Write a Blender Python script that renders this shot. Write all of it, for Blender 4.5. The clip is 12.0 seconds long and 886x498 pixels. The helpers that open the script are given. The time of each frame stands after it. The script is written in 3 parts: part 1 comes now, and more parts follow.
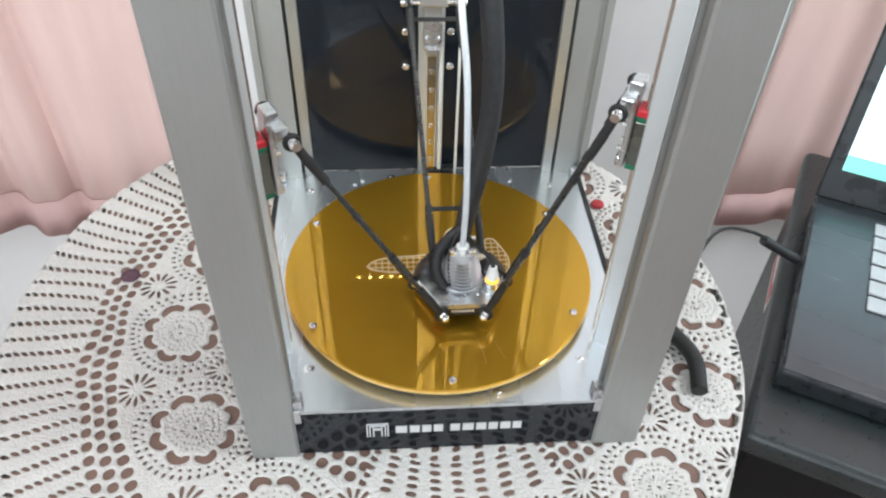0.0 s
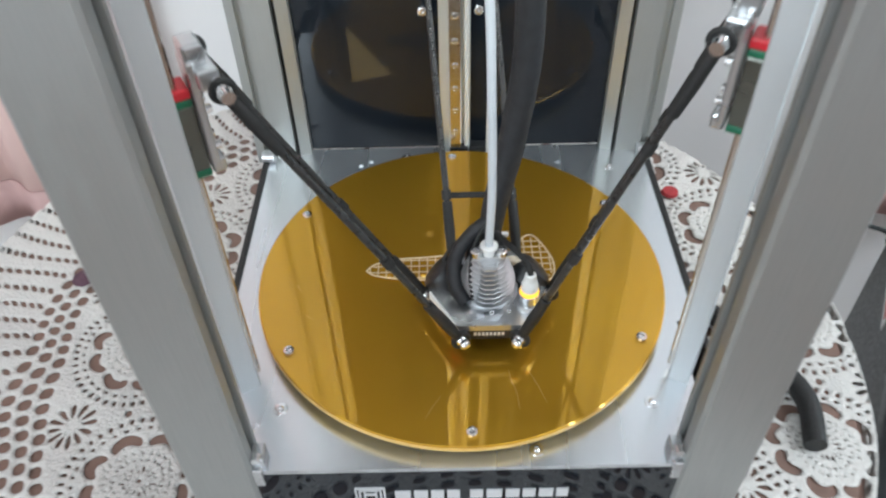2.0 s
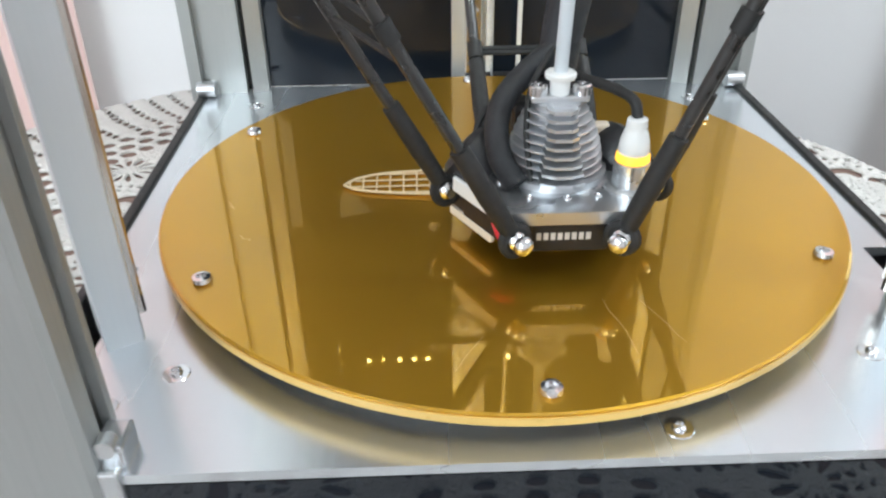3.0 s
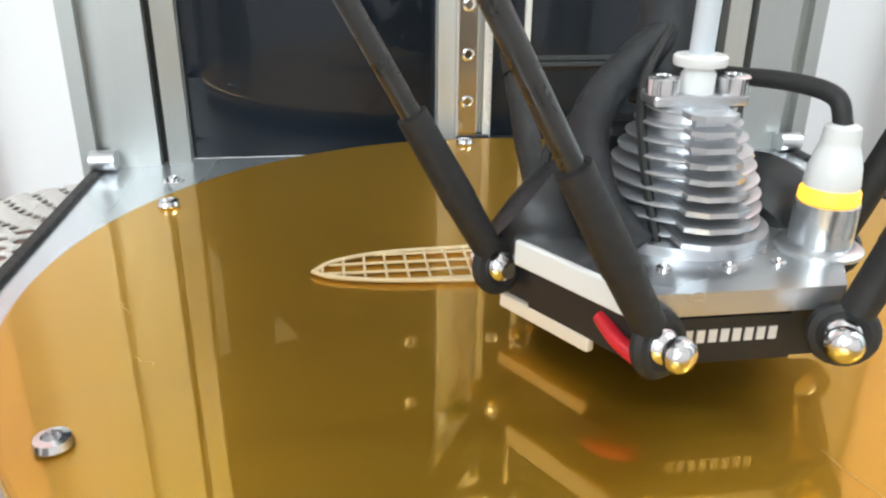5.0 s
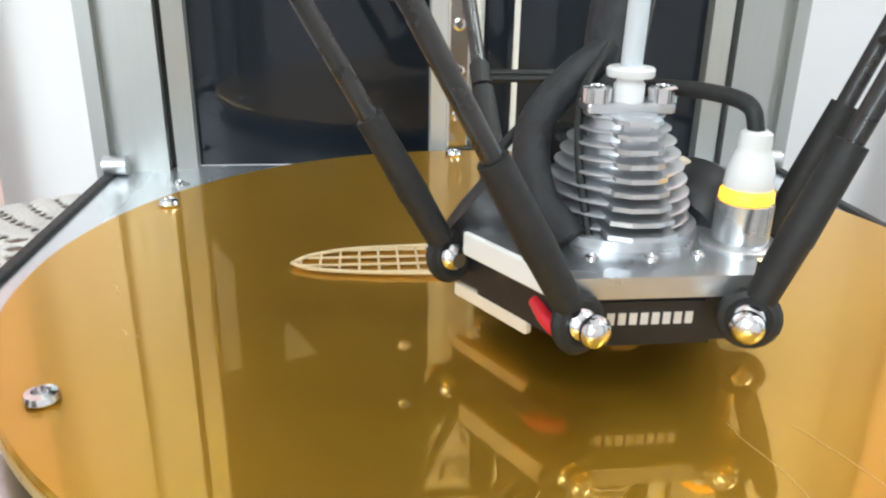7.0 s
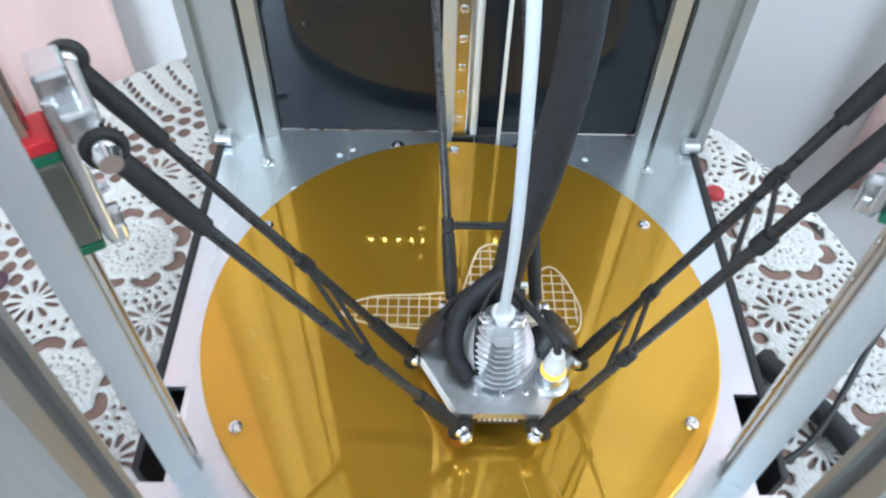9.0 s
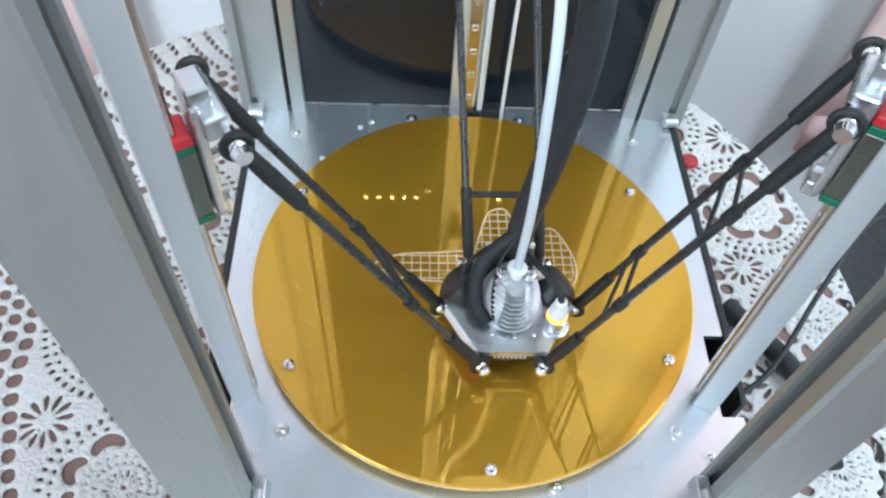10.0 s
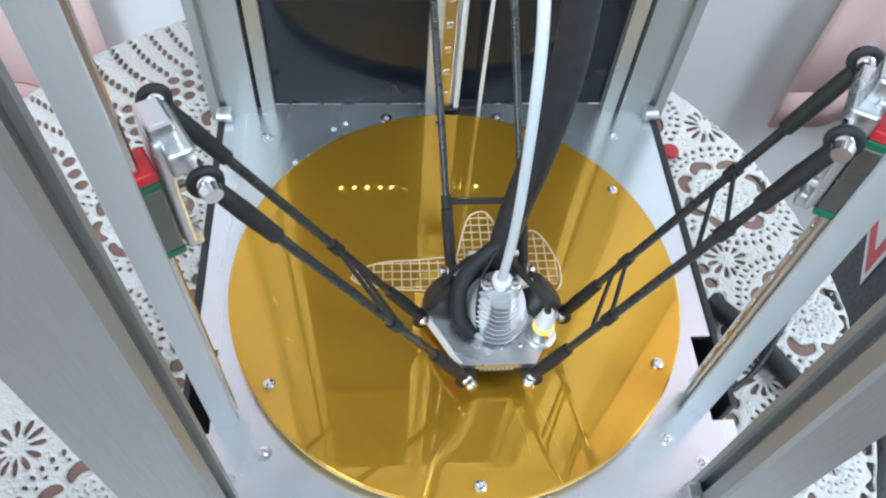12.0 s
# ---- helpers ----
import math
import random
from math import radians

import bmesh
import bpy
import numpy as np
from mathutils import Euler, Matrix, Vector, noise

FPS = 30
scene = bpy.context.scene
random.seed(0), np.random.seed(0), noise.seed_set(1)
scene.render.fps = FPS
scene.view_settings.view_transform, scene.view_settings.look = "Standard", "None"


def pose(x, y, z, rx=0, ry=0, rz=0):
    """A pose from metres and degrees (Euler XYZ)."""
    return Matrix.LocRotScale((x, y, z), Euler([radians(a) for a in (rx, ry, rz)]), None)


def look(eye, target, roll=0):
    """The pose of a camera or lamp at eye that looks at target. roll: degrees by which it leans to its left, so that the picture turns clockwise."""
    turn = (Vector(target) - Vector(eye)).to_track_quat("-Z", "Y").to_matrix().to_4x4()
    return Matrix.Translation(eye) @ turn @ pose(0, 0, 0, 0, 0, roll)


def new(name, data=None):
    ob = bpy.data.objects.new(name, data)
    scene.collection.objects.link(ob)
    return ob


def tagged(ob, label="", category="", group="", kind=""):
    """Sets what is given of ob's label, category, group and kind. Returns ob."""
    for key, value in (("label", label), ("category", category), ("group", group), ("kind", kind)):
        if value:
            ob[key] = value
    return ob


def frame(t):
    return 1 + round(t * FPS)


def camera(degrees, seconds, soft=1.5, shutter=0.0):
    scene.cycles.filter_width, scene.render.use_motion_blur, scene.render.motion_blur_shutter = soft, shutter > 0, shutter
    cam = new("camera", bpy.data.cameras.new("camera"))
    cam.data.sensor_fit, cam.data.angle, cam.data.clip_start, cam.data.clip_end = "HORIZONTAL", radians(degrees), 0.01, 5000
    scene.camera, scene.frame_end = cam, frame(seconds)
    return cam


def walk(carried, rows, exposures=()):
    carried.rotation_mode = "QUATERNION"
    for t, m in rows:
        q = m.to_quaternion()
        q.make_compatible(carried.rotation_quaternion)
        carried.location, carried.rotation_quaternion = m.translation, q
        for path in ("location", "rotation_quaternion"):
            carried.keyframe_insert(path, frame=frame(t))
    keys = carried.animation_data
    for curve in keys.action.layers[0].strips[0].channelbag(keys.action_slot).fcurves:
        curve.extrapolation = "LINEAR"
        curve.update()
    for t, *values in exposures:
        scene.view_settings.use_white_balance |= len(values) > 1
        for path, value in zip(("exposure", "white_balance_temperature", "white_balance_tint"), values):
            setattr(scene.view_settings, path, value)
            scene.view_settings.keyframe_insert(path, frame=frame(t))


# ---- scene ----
cam = camera(59.4, 12.0, soft=2.2, shutter=0.3)
PATH = [
    (0, (-0.0308, -0.3683, 0.3711), (0.0345, 0.3504, -0.3211), 2.00),
    (0.5, (-0.0312, -0.3719, 0.3732), (0.0378, 0.3445, -0.3211), 2.14),
    (1, (-0.0340, -0.3758, 0.3746), (0.0239, 0.3385, -0.3229), 1.56),
    (1.5, (-0.0304, -0.3614, 0.3603), (0.0104, 0.3527, -0.3385), 0.31),
    (2, (-0.0067, -0.2760, 0.2852), (-0.0116, 0.4405, -0.4123), -1.48),
    (2.5, (-0.0252, -0.2365, 0.1775), (-0.0171, 0.5749, -0.4069), 0.64),
    (2.7, (-0.0243, -0.2300, 0.1456), (-0.0050, 0.5967, -0.4169), -0.51),
    (4.3, (-0.0348, -0.1499, 0.0722), (0.0408, 0.7761, -0.2978), 1.41),
    (4.5, (-0.0405, -0.1438, 0.0677), (0.0263, 0.7650, -0.3442), 2.14),
    (5, (-0.0422, -0.1402, 0.0646), (0.0871, 0.7720, -0.3242), 0.61),
    (5.5, (-0.0401, -0.1462, 0.0649), (0.1243, 0.7629, -0.3178), 2.78),
    (6, (-0.0350, -0.1522, 0.0647), (0.0753, 0.7697, -0.3069), 0.70),
    (6.5, (-0.0339, -0.1528, 0.0641), (0.0870, 0.7691, -0.3039), 1.28),
    (7, (-0.0323, -0.1555, 0.0648), (0.0674, 0.7708, -0.2987), 1.06),
    (7.5, (-0.0359, -0.1505, 0.0640), (0.0667, 0.7741, -0.3028), 1.79),
    (9.3, (-0.0099, -0.1844, 0.2921), (-0.0113, 0.4035, -0.5168), 2.58),
    (9.5, (-0.0146, -0.1914, 0.3016), (-0.0092, 0.3932, -0.5097), 4.30),
    (10, (-0.0336, -0.2020, 0.3002), (0.0177, 0.3790, -0.5120), 5.00),
    (10.5, (-0.0337, -0.1920, 0.3107), (0.0535, 0.3999, -0.4905), 6.55),
    (11, (-0.0360, -0.1833, 0.3045), (0.0598, 0.3888, -0.5101), 7.63),
    (11.5, (-0.0333, -0.1851, 0.3015), (0.0496, 0.3790, -0.5200), 6.50),
    (12, (-0.0352, -0.1840, 0.3004), (0.0468, 0.3692, -0.5286), 5.98),
]
walk(cam, [(t, look(eye, target, roll)) for t, eye, target, roll in PATH],
     [(0.0, -0.24, 6450, 6), (1.5, -0.24, 6400, 6), (2.1, -0.42, 6250, 5), (2.7, -0.24, 6250, 5), (4.3, 0.02, 6450, 4), (7.7, 0.06, 6350, 4), (9.3, -0.06, 5550, 1), (12.0, -0.14, 5650, 2)])

# ---- world and light ----
world = bpy.data.worlds.new("world")
scene.world = world
world.use_nodes = True
world.node_tree.nodes["Background"].inputs[0].default_value = (0.9, 0.95, 1.0, 1)
world.node_tree.nodes["Background"].inputs[1].default_value = 0.3


def area_lamp(name, m, sx, sy, power, colour):
    d = bpy.data.lights.new(name, "AREA")
    d.shape, d.size, d.size_y, d.energy, d.color = "RECTANGLE", sx, sy, power, colour
    ob = new(name, d)
    ob.matrix_world = m
    return ob


# unseen side lamps added as fill, kept clear of the bed's reflections
area_lamp("overhead_fill", look((1.30, -0.35, 1.66), (1.15, -0.1, 0)), 0.55, 0.9, 42, (0.91, 1.0, 1.07))
area_lamp("overhead_fill", look((-1.20, -1.05, 1.64), (-1.0, -0.9, 0)), 0.6, 1.2, 10, (0.91, 1.0, 1.07))
# unseen soft fill added from the front to brighten the far wall
area_lamp("front_fill", look((-0.75, -2.0, 0.75), (0.10, 0.4, 0.1)), 1.2, 1.1, 42, (0.92, 1.0, 1.07))


# ---- materials ----
def material(name, colour, rough=0.5, metal=0.0, var=0.08, scale=60.0, bump=0.0, bump_scale=400.0, coat=0.0, coat_rough=0.03,
             rough_var=0.08, stretch=(1, 1, 1), transmission=0.0, alpha=1.0, bump_depth=0.0006, spec=0.5):
    m = bpy.data.materials.new(name)
    m.use_nodes = True
    nt = m.node_tree
    n, l = nt.nodes, nt.links
    p = n["Principled BSDF"]
    p.inputs["Metallic"].default_value = metal
    p.inputs["Coat Weight"].default_value = coat
    p.inputs["Coat Roughness"].default_value = coat_rough
    p.inputs["Transmission Weight"].default_value = transmission
    p.inputs["Alpha"].default_value = alpha
    p.inputs["Specular IOR Level"].default_value = spec
    co = n.new("ShaderNodeTexCoord")
    mp = n.new("ShaderNodeMapping")
    mp.inputs["Scale"].default_value = stretch
    l.new(co.outputs["Object"], mp.inputs["Vector"])
    big = n.new("ShaderNodeTexNoise")
    big.inputs["Scale"].default_value = scale
    big.inputs["Detail"].default_value = 5
    l.new(mp.outputs[0], big.inputs["Vector"])
    fine = n.new("ShaderNodeTexNoise")
    fine.inputs["Scale"].default_value = bump_scale
    fine.inputs["Detail"].default_value = 3
    l.new(mp.outputs[0], fine.inputs["Vector"])
    ramp = n.new("ShaderNodeMapRange")
    ramp.inputs[1].default_value, ramp.inputs[2].default_value = 0.25, 0.75
    ramp.inputs[3].default_value, ramp.inputs[4].default_value = 1 - var, 1 + var
    l.new(big.outputs[0], ramp.inputs[0])
    mul = n.new("ShaderNodeVectorMath")
    mul.operation = "SCALE"
    mul.inputs[0].default_value = colour
    l.new(ramp.outputs[0], mul.inputs["Scale"])
    l.new(mul.outputs[0], p.inputs["Base Color"])
    rr = n.new("ShaderNodeMapRange")
    rr.inputs[1].default_value, rr.inputs[2].default_value = 0.3, 0.7
    rr.inputs[3].default_value, rr.inputs[4].default_value = max(0.01, rough - rough_var), rough + rough_var
    l.new(fine.outputs[0] if rough > 0.3 else big.outputs[0], rr.inputs[0])
    l.new(rr.outputs[0], p.inputs["Roughness"])
    if bump:
        b = n.new("ShaderNodeBump")
        b.inputs["Strength"].default_value = bump
        b.inputs["Distance"].default_value = bump_depth
        l.new(fine.outputs[0], b.inputs["Height"])
        l.new(b.outputs[0], p.inputs["Normal"])
    return m


ALU = material("anodised_aluminium", (0.40, 0.41, 0.40), 0.46, 0.75, 0.015, 8, 0.02, 900, stretch=(1, 1, 0.05))
ALU_TOWER = material("pale_anodised_aluminium", (0.66, 0.69, 0.71), 0.46, 0.6, 0.03, 8, 0.05, 900, stretch=(1, 1, 0.05))
ALU_BRIGHT = material("bright_aluminium", (0.62, 0.635, 0.65), 0.28, 0.9, 0.04, 20, 0.03, 900)
PLATE = material("milled_aluminium_plate", (0.70, 0.73, 0.76), 0.25, 0.9, 0.05, 25, 0.04, 500, stretch=(1, 0.1, 1))
STEEL = material("polished_steel", (0.75, 0.75, 0.76), 0.16, 1.0, 0.03, 40)
RAIL = material("ground_steel_rail", (0.66, 0.62, 0.57), 0.22, 1.0, 0.05, 12, stretch=(1, 1, 0.2))
BLACK_GLOSS = material("black_acrylic", (0.010, 0.013, 0.018), 0.022, 0.0, 0.2, 10, rough_var=0.01, spec=0.36)
BLACK = material("black_plastic", (0.016, 0.016, 0.018), 0.42, 0.0, 0.2, 80, 0.1, 700)
STANDBLACK = material("black_lacquer", (0.005, 0.007, 0.009), 0.36, 0.0, 0.3, 20, 0.05, 300, spec=0.25)
LIDBLACK = material("worn_dark_lid", (0.022, 0.028, 0.030), 0.34, 0.0, 0.35, 25, 0.12, 240)
RUBBER = material("black_rubber", (0.014, 0.014, 0.014), 0.6, 0.0, 0.2, 90, 0.15, 600)
CARBON = material("carbon_rod", (0.02, 0.019, 0.018), 0.3, 0.0, 0.3, 300, 0.1, 900, coat=0.3)
SLEEVE = material("braided_sleeve", (0.015, 0.016, 0.019), 0.6, 0.0, 0.4, 250, 0.6, 500)
AMBER = material("amber_print_film", (0.66, 0.37, 0.028), 0.022, 1.0, 0.05, 9, coat=0.9, coat_rough=0.012, rough_var=0.010)


def satin_under_gloss(m, rough, share):
    """Adds a second, satin lobe of the same colour: the brushed plate that shows through the film."""
    nt = m.node_tree
    gloss = nt.nodes["Principled BSDF"]
    satin = nt.nodes.new("ShaderNodeBsdfPrincipled")
    satin.inputs["Metallic"].default_value = 0.93
    satin.inputs["Roughness"].default_value = rough
    nt.links.new(gloss.inputs["Base Color"].links[0].from_socket, satin.inputs["Base Color"])
    mix = nt.nodes.new("ShaderNodeMixShader")
    mix.inputs[0].default_value = share
    nt.links.new(gloss.outputs[0], mix.inputs[1])
    nt.links.new(satin.outputs[0], mix.inputs[2])
    nt.links.new(mix.outputs[0], nt.nodes["Material Output"].inputs["Surface"])


satin_under_gloss(AMBER, 0.47, 0.60)
AMBER_EDGE = material("amber_film_edge", (0.75, 0.50, 0.15), 0.35, 0.0, 0.08, 60)
TEFLON = material("white_plastic_tube", (0.60, 0.64, 0.68), 0.35, 0.0, 0.03, 90)
WHITE = material("white_plastic", (0.80, 0.80, 0.79), 0.4, 0.0, 0.03, 90)
RED = material("red_plastic", (0.62, 0.02, 0.035), 0.35, 0.0, 0.08, 90)
GREEN = material("green_plastic", (0.01, 0.14, 0.07), 0.4, 0.0, 0.08, 90)
OLIVE = material("dark_steel_block", (0.17, 0.18, 0.16), 0.3, 0.8, 0.06, 50)
BELT = material("pale_belt", (0.62, 0.62, 0.60), 0.5, 0.0, 0.06, 90)
LACE = material("crocheted_cotton", (0.64, 0.615, 0.585), 0.85, 0.0, 0.06, 35, 1.0, 520, spec=0.2, bump_depth=0.0016)
FILAMENT = material("cream_filament", (0.72, 0.57, 0.34), 0.45, 0.0, 0.06, 200)
WOOD = material("reddish_table_wood", (0.19, 0.115, 0.09), 0.45, 0.0, 0.2, 14, 0.1, 300, stretch=(1, 6, 1))
WALLPAINT = material("off_white_wall", (0.88, 0.87, 0.87), 0.8, 0.0, 0.03, 3, 0.2, 250)
FLOORWOOD = material("brown_floor", (0.22, 0.15, 0.11), 0.5, 0.0, 0.2, 4, 0.1, 100, stretch=(1, 8, 1))
CURTAIN = material("pink_curtain", (0.84, 0.61, 0.57), 0.8, 0.0, 0.06, 30, 0.3, 500, stretch=(1, 1, 0.1), spec=0.2)
LAPTOP = material("dark_laptop_shell", (0.022, 0.026, 0.03), 0.3, 0.2, 0.15, 60, 0.05, 800)
DECK = material("brushed_palm_rest", (0.075, 0.085, 0.095), 0.26, 0.5, 0.08, 30, 0.05, 500, stretch=(0.1, 1, 1))
CURTAIN_HEM = material("pink_curtain_hem", (0.60, 0.40, 0.385), 0.8, 0.0, 0.06, 30, 0.3, 500, stretch=(1, 1, 0.1), spec=0.2)
KEY = material("grey_key", (0.42, 0.44, 0.46), 0.45, 0.0, 0.05, 90)
CAST = material("cast_aluminium", (0.66, 0.68, 0.71), 0.36, 0.85, 0.05, 60, 0.1, 900)
LOGO = material("silver_print", (0.72, 0.72, 0.73), 0.4, 0.3, 0.03, 90)
CREAM = material("cream_insulation", (0.80, 0.70, 0.56), 0.7, 0.0, 0.05, 120, 0.2, 500)


def emitter(name, colour, strength):
    m = bpy.data.materials.new(name)
    m.use_nodes = True
    p = m.node_tree.nodes["Principled BSDF"]
    p.inputs["Base Color"].default_value = (*colour, 1)
    p.inputs["Emission Color"].default_value = (*colour, 1)
    p.inputs["Emission Strength"].default_value = strength
    return m


LED = emitter("white_led", (0.97, 1.0, 0.92), 5000)
GLOW = emitter("yellow_indicator", (1.0, 0.50, 0.04), 1.6)
SCREEN = emitter("laptop_screen_light", (0.75, 0.95, 1.0), 1.3)
SCREEN_GREEN = emitter("laptop_screen_green", (0.25, 0.72, 0.66), 0.6)


# ---- mesh helpers ----
def part(name, bm, mat, parent=None, label="", smooth=False):
    me = bpy.data.meshes.new(name)
    bm.normal_update()
    if smooth:
        for f in bm.faces:
            f.smooth = True
    bm.to_mesh(me)
    bm.free()
    me.materials.append(mat)
    if smooth:
        me.set_sharp_from_angle(angle=radians(40))
    ob = new(name, me)
    ob.parent = parent
    if label:
        ob["label"] = label
    return ob


def thing(name, label, category, group="", at=(0, 0, 0), kind=""):
    ob = new(name)
    ob.location = at
    ob.empty_display_size = 0.01
    return tagged(ob, label, category, group, kind)


def box(bm, c, s, m=None, bevel=0.0, seg=2):
    g = bmesh.ops.create_cube(bm, size=1.0)
    vs = g["verts"]
    for v in vs:
        v.co = Vector((v.co.x * s[0] + c[0], v.co.y * s[1] + c[1], v.co.z * s[2] + c[2]))
    if bevel:
        es = list({e for v in vs for e in v.link_edges})
        r = bmesh.ops.bevel(bm, geom=es, offset=bevel, segments=seg, affect="EDGES", profile=0.5)
        vs = list({v for f in r["faces"] for v in f.verts} | {v for v in vs if v.is_valid})
    if m is not None:
        bmesh.ops.transform(bm, matrix=m, verts=vs)
    return vs


def cyl(bm, a, b, r, r2=None, seg=16, caps=True):
    a, b = Vector(a), Vector(b)
    d = b - a
    m = Matrix.Translation((a + b) / 2) @ d.to_track_quat("Z", "Y").to_matrix().to_4x4()
    g = bmesh.ops.create_cone(bm, cap_ends=caps, segments=seg, radius1=r, radius2=r if r2 is None else r2, depth=d.length, matrix=m)
    return g["verts"]


def lathe(bm, prof, m=None, seg=32):
    rings = []
    for r, z in prof:
        ring = [bm.verts.new((r * math.cos(2 * math.pi * i / seg), r * math.sin(2 * math.pi * i / seg), z)) for i in range(seg)]
        rings.append(ring)
    for p, q in zip(rings, rings[1:]):
        for i in range(seg):
            j = (i + 1) % seg
            bm.faces.new((p[i], p[j], q[j], q[i]))
    bm.faces.new(list(reversed(rings[0])))
    bm.faces.new(rings[-1])
    if m is not None:
        bmesh.ops.transform(bm, matrix=m, verts=[v for ring in rings for v in ring])


def prism(bm, poly, z0, z1, m=None):
    lo = [bm.verts.new((x, y, z0)) for x, y in poly]
    hi = [bm.verts.new((x, y, z1)) for x, y in poly]
    n = len(poly)
    bm.faces.new(list(reversed(lo)))
    bm.faces.new(hi)
    for i in range(n):
        j = (i + 1) % n
        bm.faces.new((lo[i], lo[j], hi[j], hi[i]))
    if m is not None:
        bmesh.ops.transform(bm, matrix=m, verts=lo + hi)
    bmesh.ops.recalc_face_normals(bm, faces=list({f for v in lo + hi for f in v.link_faces}))
    return lo + hi


def smooth_path(pts, n=12):
    pts = [Vector(p) for p in pts]
    ext = [2 * pts[0] - pts[1]] + pts + [2 * pts[-1] - pts[-2]]
    out = []
    for i in range(1, len(ext) - 2):
        p0, p1, p2, p3 = ext[i - 1:i + 3]
        for k in range(n):
            t = k / n
            out.append(0.5 * ((2 * p1) + (p2 - p0) * t + (2 * p0 - 5 * p1 + 4 * p2 - p3) * t * t + (3 * p1 - p0 - 3 * p2 + p3) * t ** 3))
    out.append(pts[-1])
    return out


def tube(bm, pts, r, seg=10, closed=False, flat=1.0):
    pts = [Vector(p) for p in pts]
    rings = []
    up = Vector((0, 0, 1))
    n = len(pts)
    last = None
    for i, p in enumerate(pts):
        if closed:
            d = (pts[(i + 1) % n] - pts[i - 1]).normalized()
        else:
            d = (pts[min(i + 1, n - 1)] - pts[max(i - 1, 0)]).normalized()
        if last is None:
            side = d.cross(up if abs(d.z) < 0.95 else Vector((0, 1, 0))).normalized()
        else:
            side = (last - d * last.dot(d)).normalized()
        last = side
        other = d.cross(side)
        rr = r(i / (n - 1)) if callable(r) else r
        rings.append([bm.verts.new(p + side * math.cos(2 * math.pi * k / seg) * rr + other * math.sin(2 * math.pi * k / seg) * rr * flat) for k in range(seg)])
    pairs = list(zip(rings, rings[1:])) + ([(rings[-1], rings[0])] if closed else [])
    for a, b in pairs:
        for k in range(seg):
            j = (k + 1) % seg
            bm.faces.new((a[k], a[j], b[j], b[k]))
    if not closed:
        bm.faces.new(list(reversed(rings[0])))
        bm.faces.new(rings[-1])


def rot_z(deg, at=(0, 0, 0)):
    return pose(*at, 0, 0, deg)


# ---- room ----
TABLE_Z = -0.053
FLOOR_Z = TABLE_Z - 0.70


def slab(name, c, s, mat, label, category):
    bm = bmesh.new()
    box(bm, c, s)
    return tagged(part(name, bm, mat), label, category, kind="structure")


slab("floor", (0, -0.8, FLOOR_Z - 0.05), (3.6, 2.7, 0.1), FLOORWOOD, "brown wooden floor below the table", "floor")
slab("ceiling", (0, -0.8, 1.75), (3.6, 2.7, 0.1), WALLPAINT, "plain white painted ceiling", "ceiling")
slab("wall_north", (0, 0.50, 0.47), (3.6, 0.1, 2.46), WALLPAINT, "off-white painted wall behind the table", "wall")
slab("wall_south", (0, -2.1, 0.47), (3.6, 0.1, 2.46), WALLPAINT, "off-white painted wall", "wall")
slab("wall_west", (-1.75, -0.8, 0.47), (0.1, 2.5, 2.46), WALLPAINT, "off-white painted wall", "wall")
slab("wall_east", (1.75, -0.8, 0.47), (0.1, 2.5, 2.46), WALLPAINT, "off-white painted wall", "wall")


def curtain(name, x0, x1, y, z0, z1, folds, depth, seed, label):
    rng = random.Random(seed)
    n, rows = 160, 14
    ph = [rng.uniform(0, 6.28) for _ in range(4)]
    bm = bmesh.new()
    grid = []
    for j in range(rows + 1):
        v = j / rows
        line = []
        for i in range(n + 1):
            u = i / n
            a = u * folds * 2 * math.pi
            off = depth * (math.sin(a + ph[0] + 0.5 * math.sin(a * 0.37 + ph[1])) + 0.4 * math.sin(2.3 * a + ph[2])) * (0.7 + 0.3 * (1 - v))
            x = x0 + (x1 - x0) * u + 0.012 * math.sin(3 * v + a * 0.5 + ph[3])
            line.append(bm.verts.new((x, y + off, z0 + (z1 - z0) * v)))
        grid.append(line)
    for j in range(rows):
        for i in range(n):
            bm.faces.new((grid[j][i], grid[j][i + 1], grid[j + 1][i + 1], grid[j + 1][i]))
    low = [v.co.copy() for v in grid[0]]
    ob = part(name, bm, CURTAIN, None, "", True)
    m = ob.modifiers.new("thickness", "SOLIDIFY")
    m.thickness = 0.002
    bm = bmesh.new()
    rows_h = [[bm.verts.new(Vector(v) + Vector((0, -0.003, dz))) for v in low] for dz in (0.0, 0.055)]
    for i in range(n):
        bm.faces.new((rows_h[0][i], rows_h[0][i + 1], rows_h[1][i + 1], rows_h[1][i]))
    hem = part("hem", bm, CURTAIN_HEM, ob, "darker doubled hem", True)
    m = hem.modifiers.new("thickness", "SOLIDIFY")
    m.thickness = 0.002
    return tagged(ob, label, "curtain", "pink curtains by the wall")


curtain("curtain", -1.5, -0.305, 0.41, -0.325, 1.65, 11, 0.011, 3, "pale pink fabric curtain hanging in soft folds")
curtain("curtain", 0.425, 1.4, 0.42, -0.351, 1.65, 8, 0.005, 5, "pale pink fabric curtain hanging in flat folds")

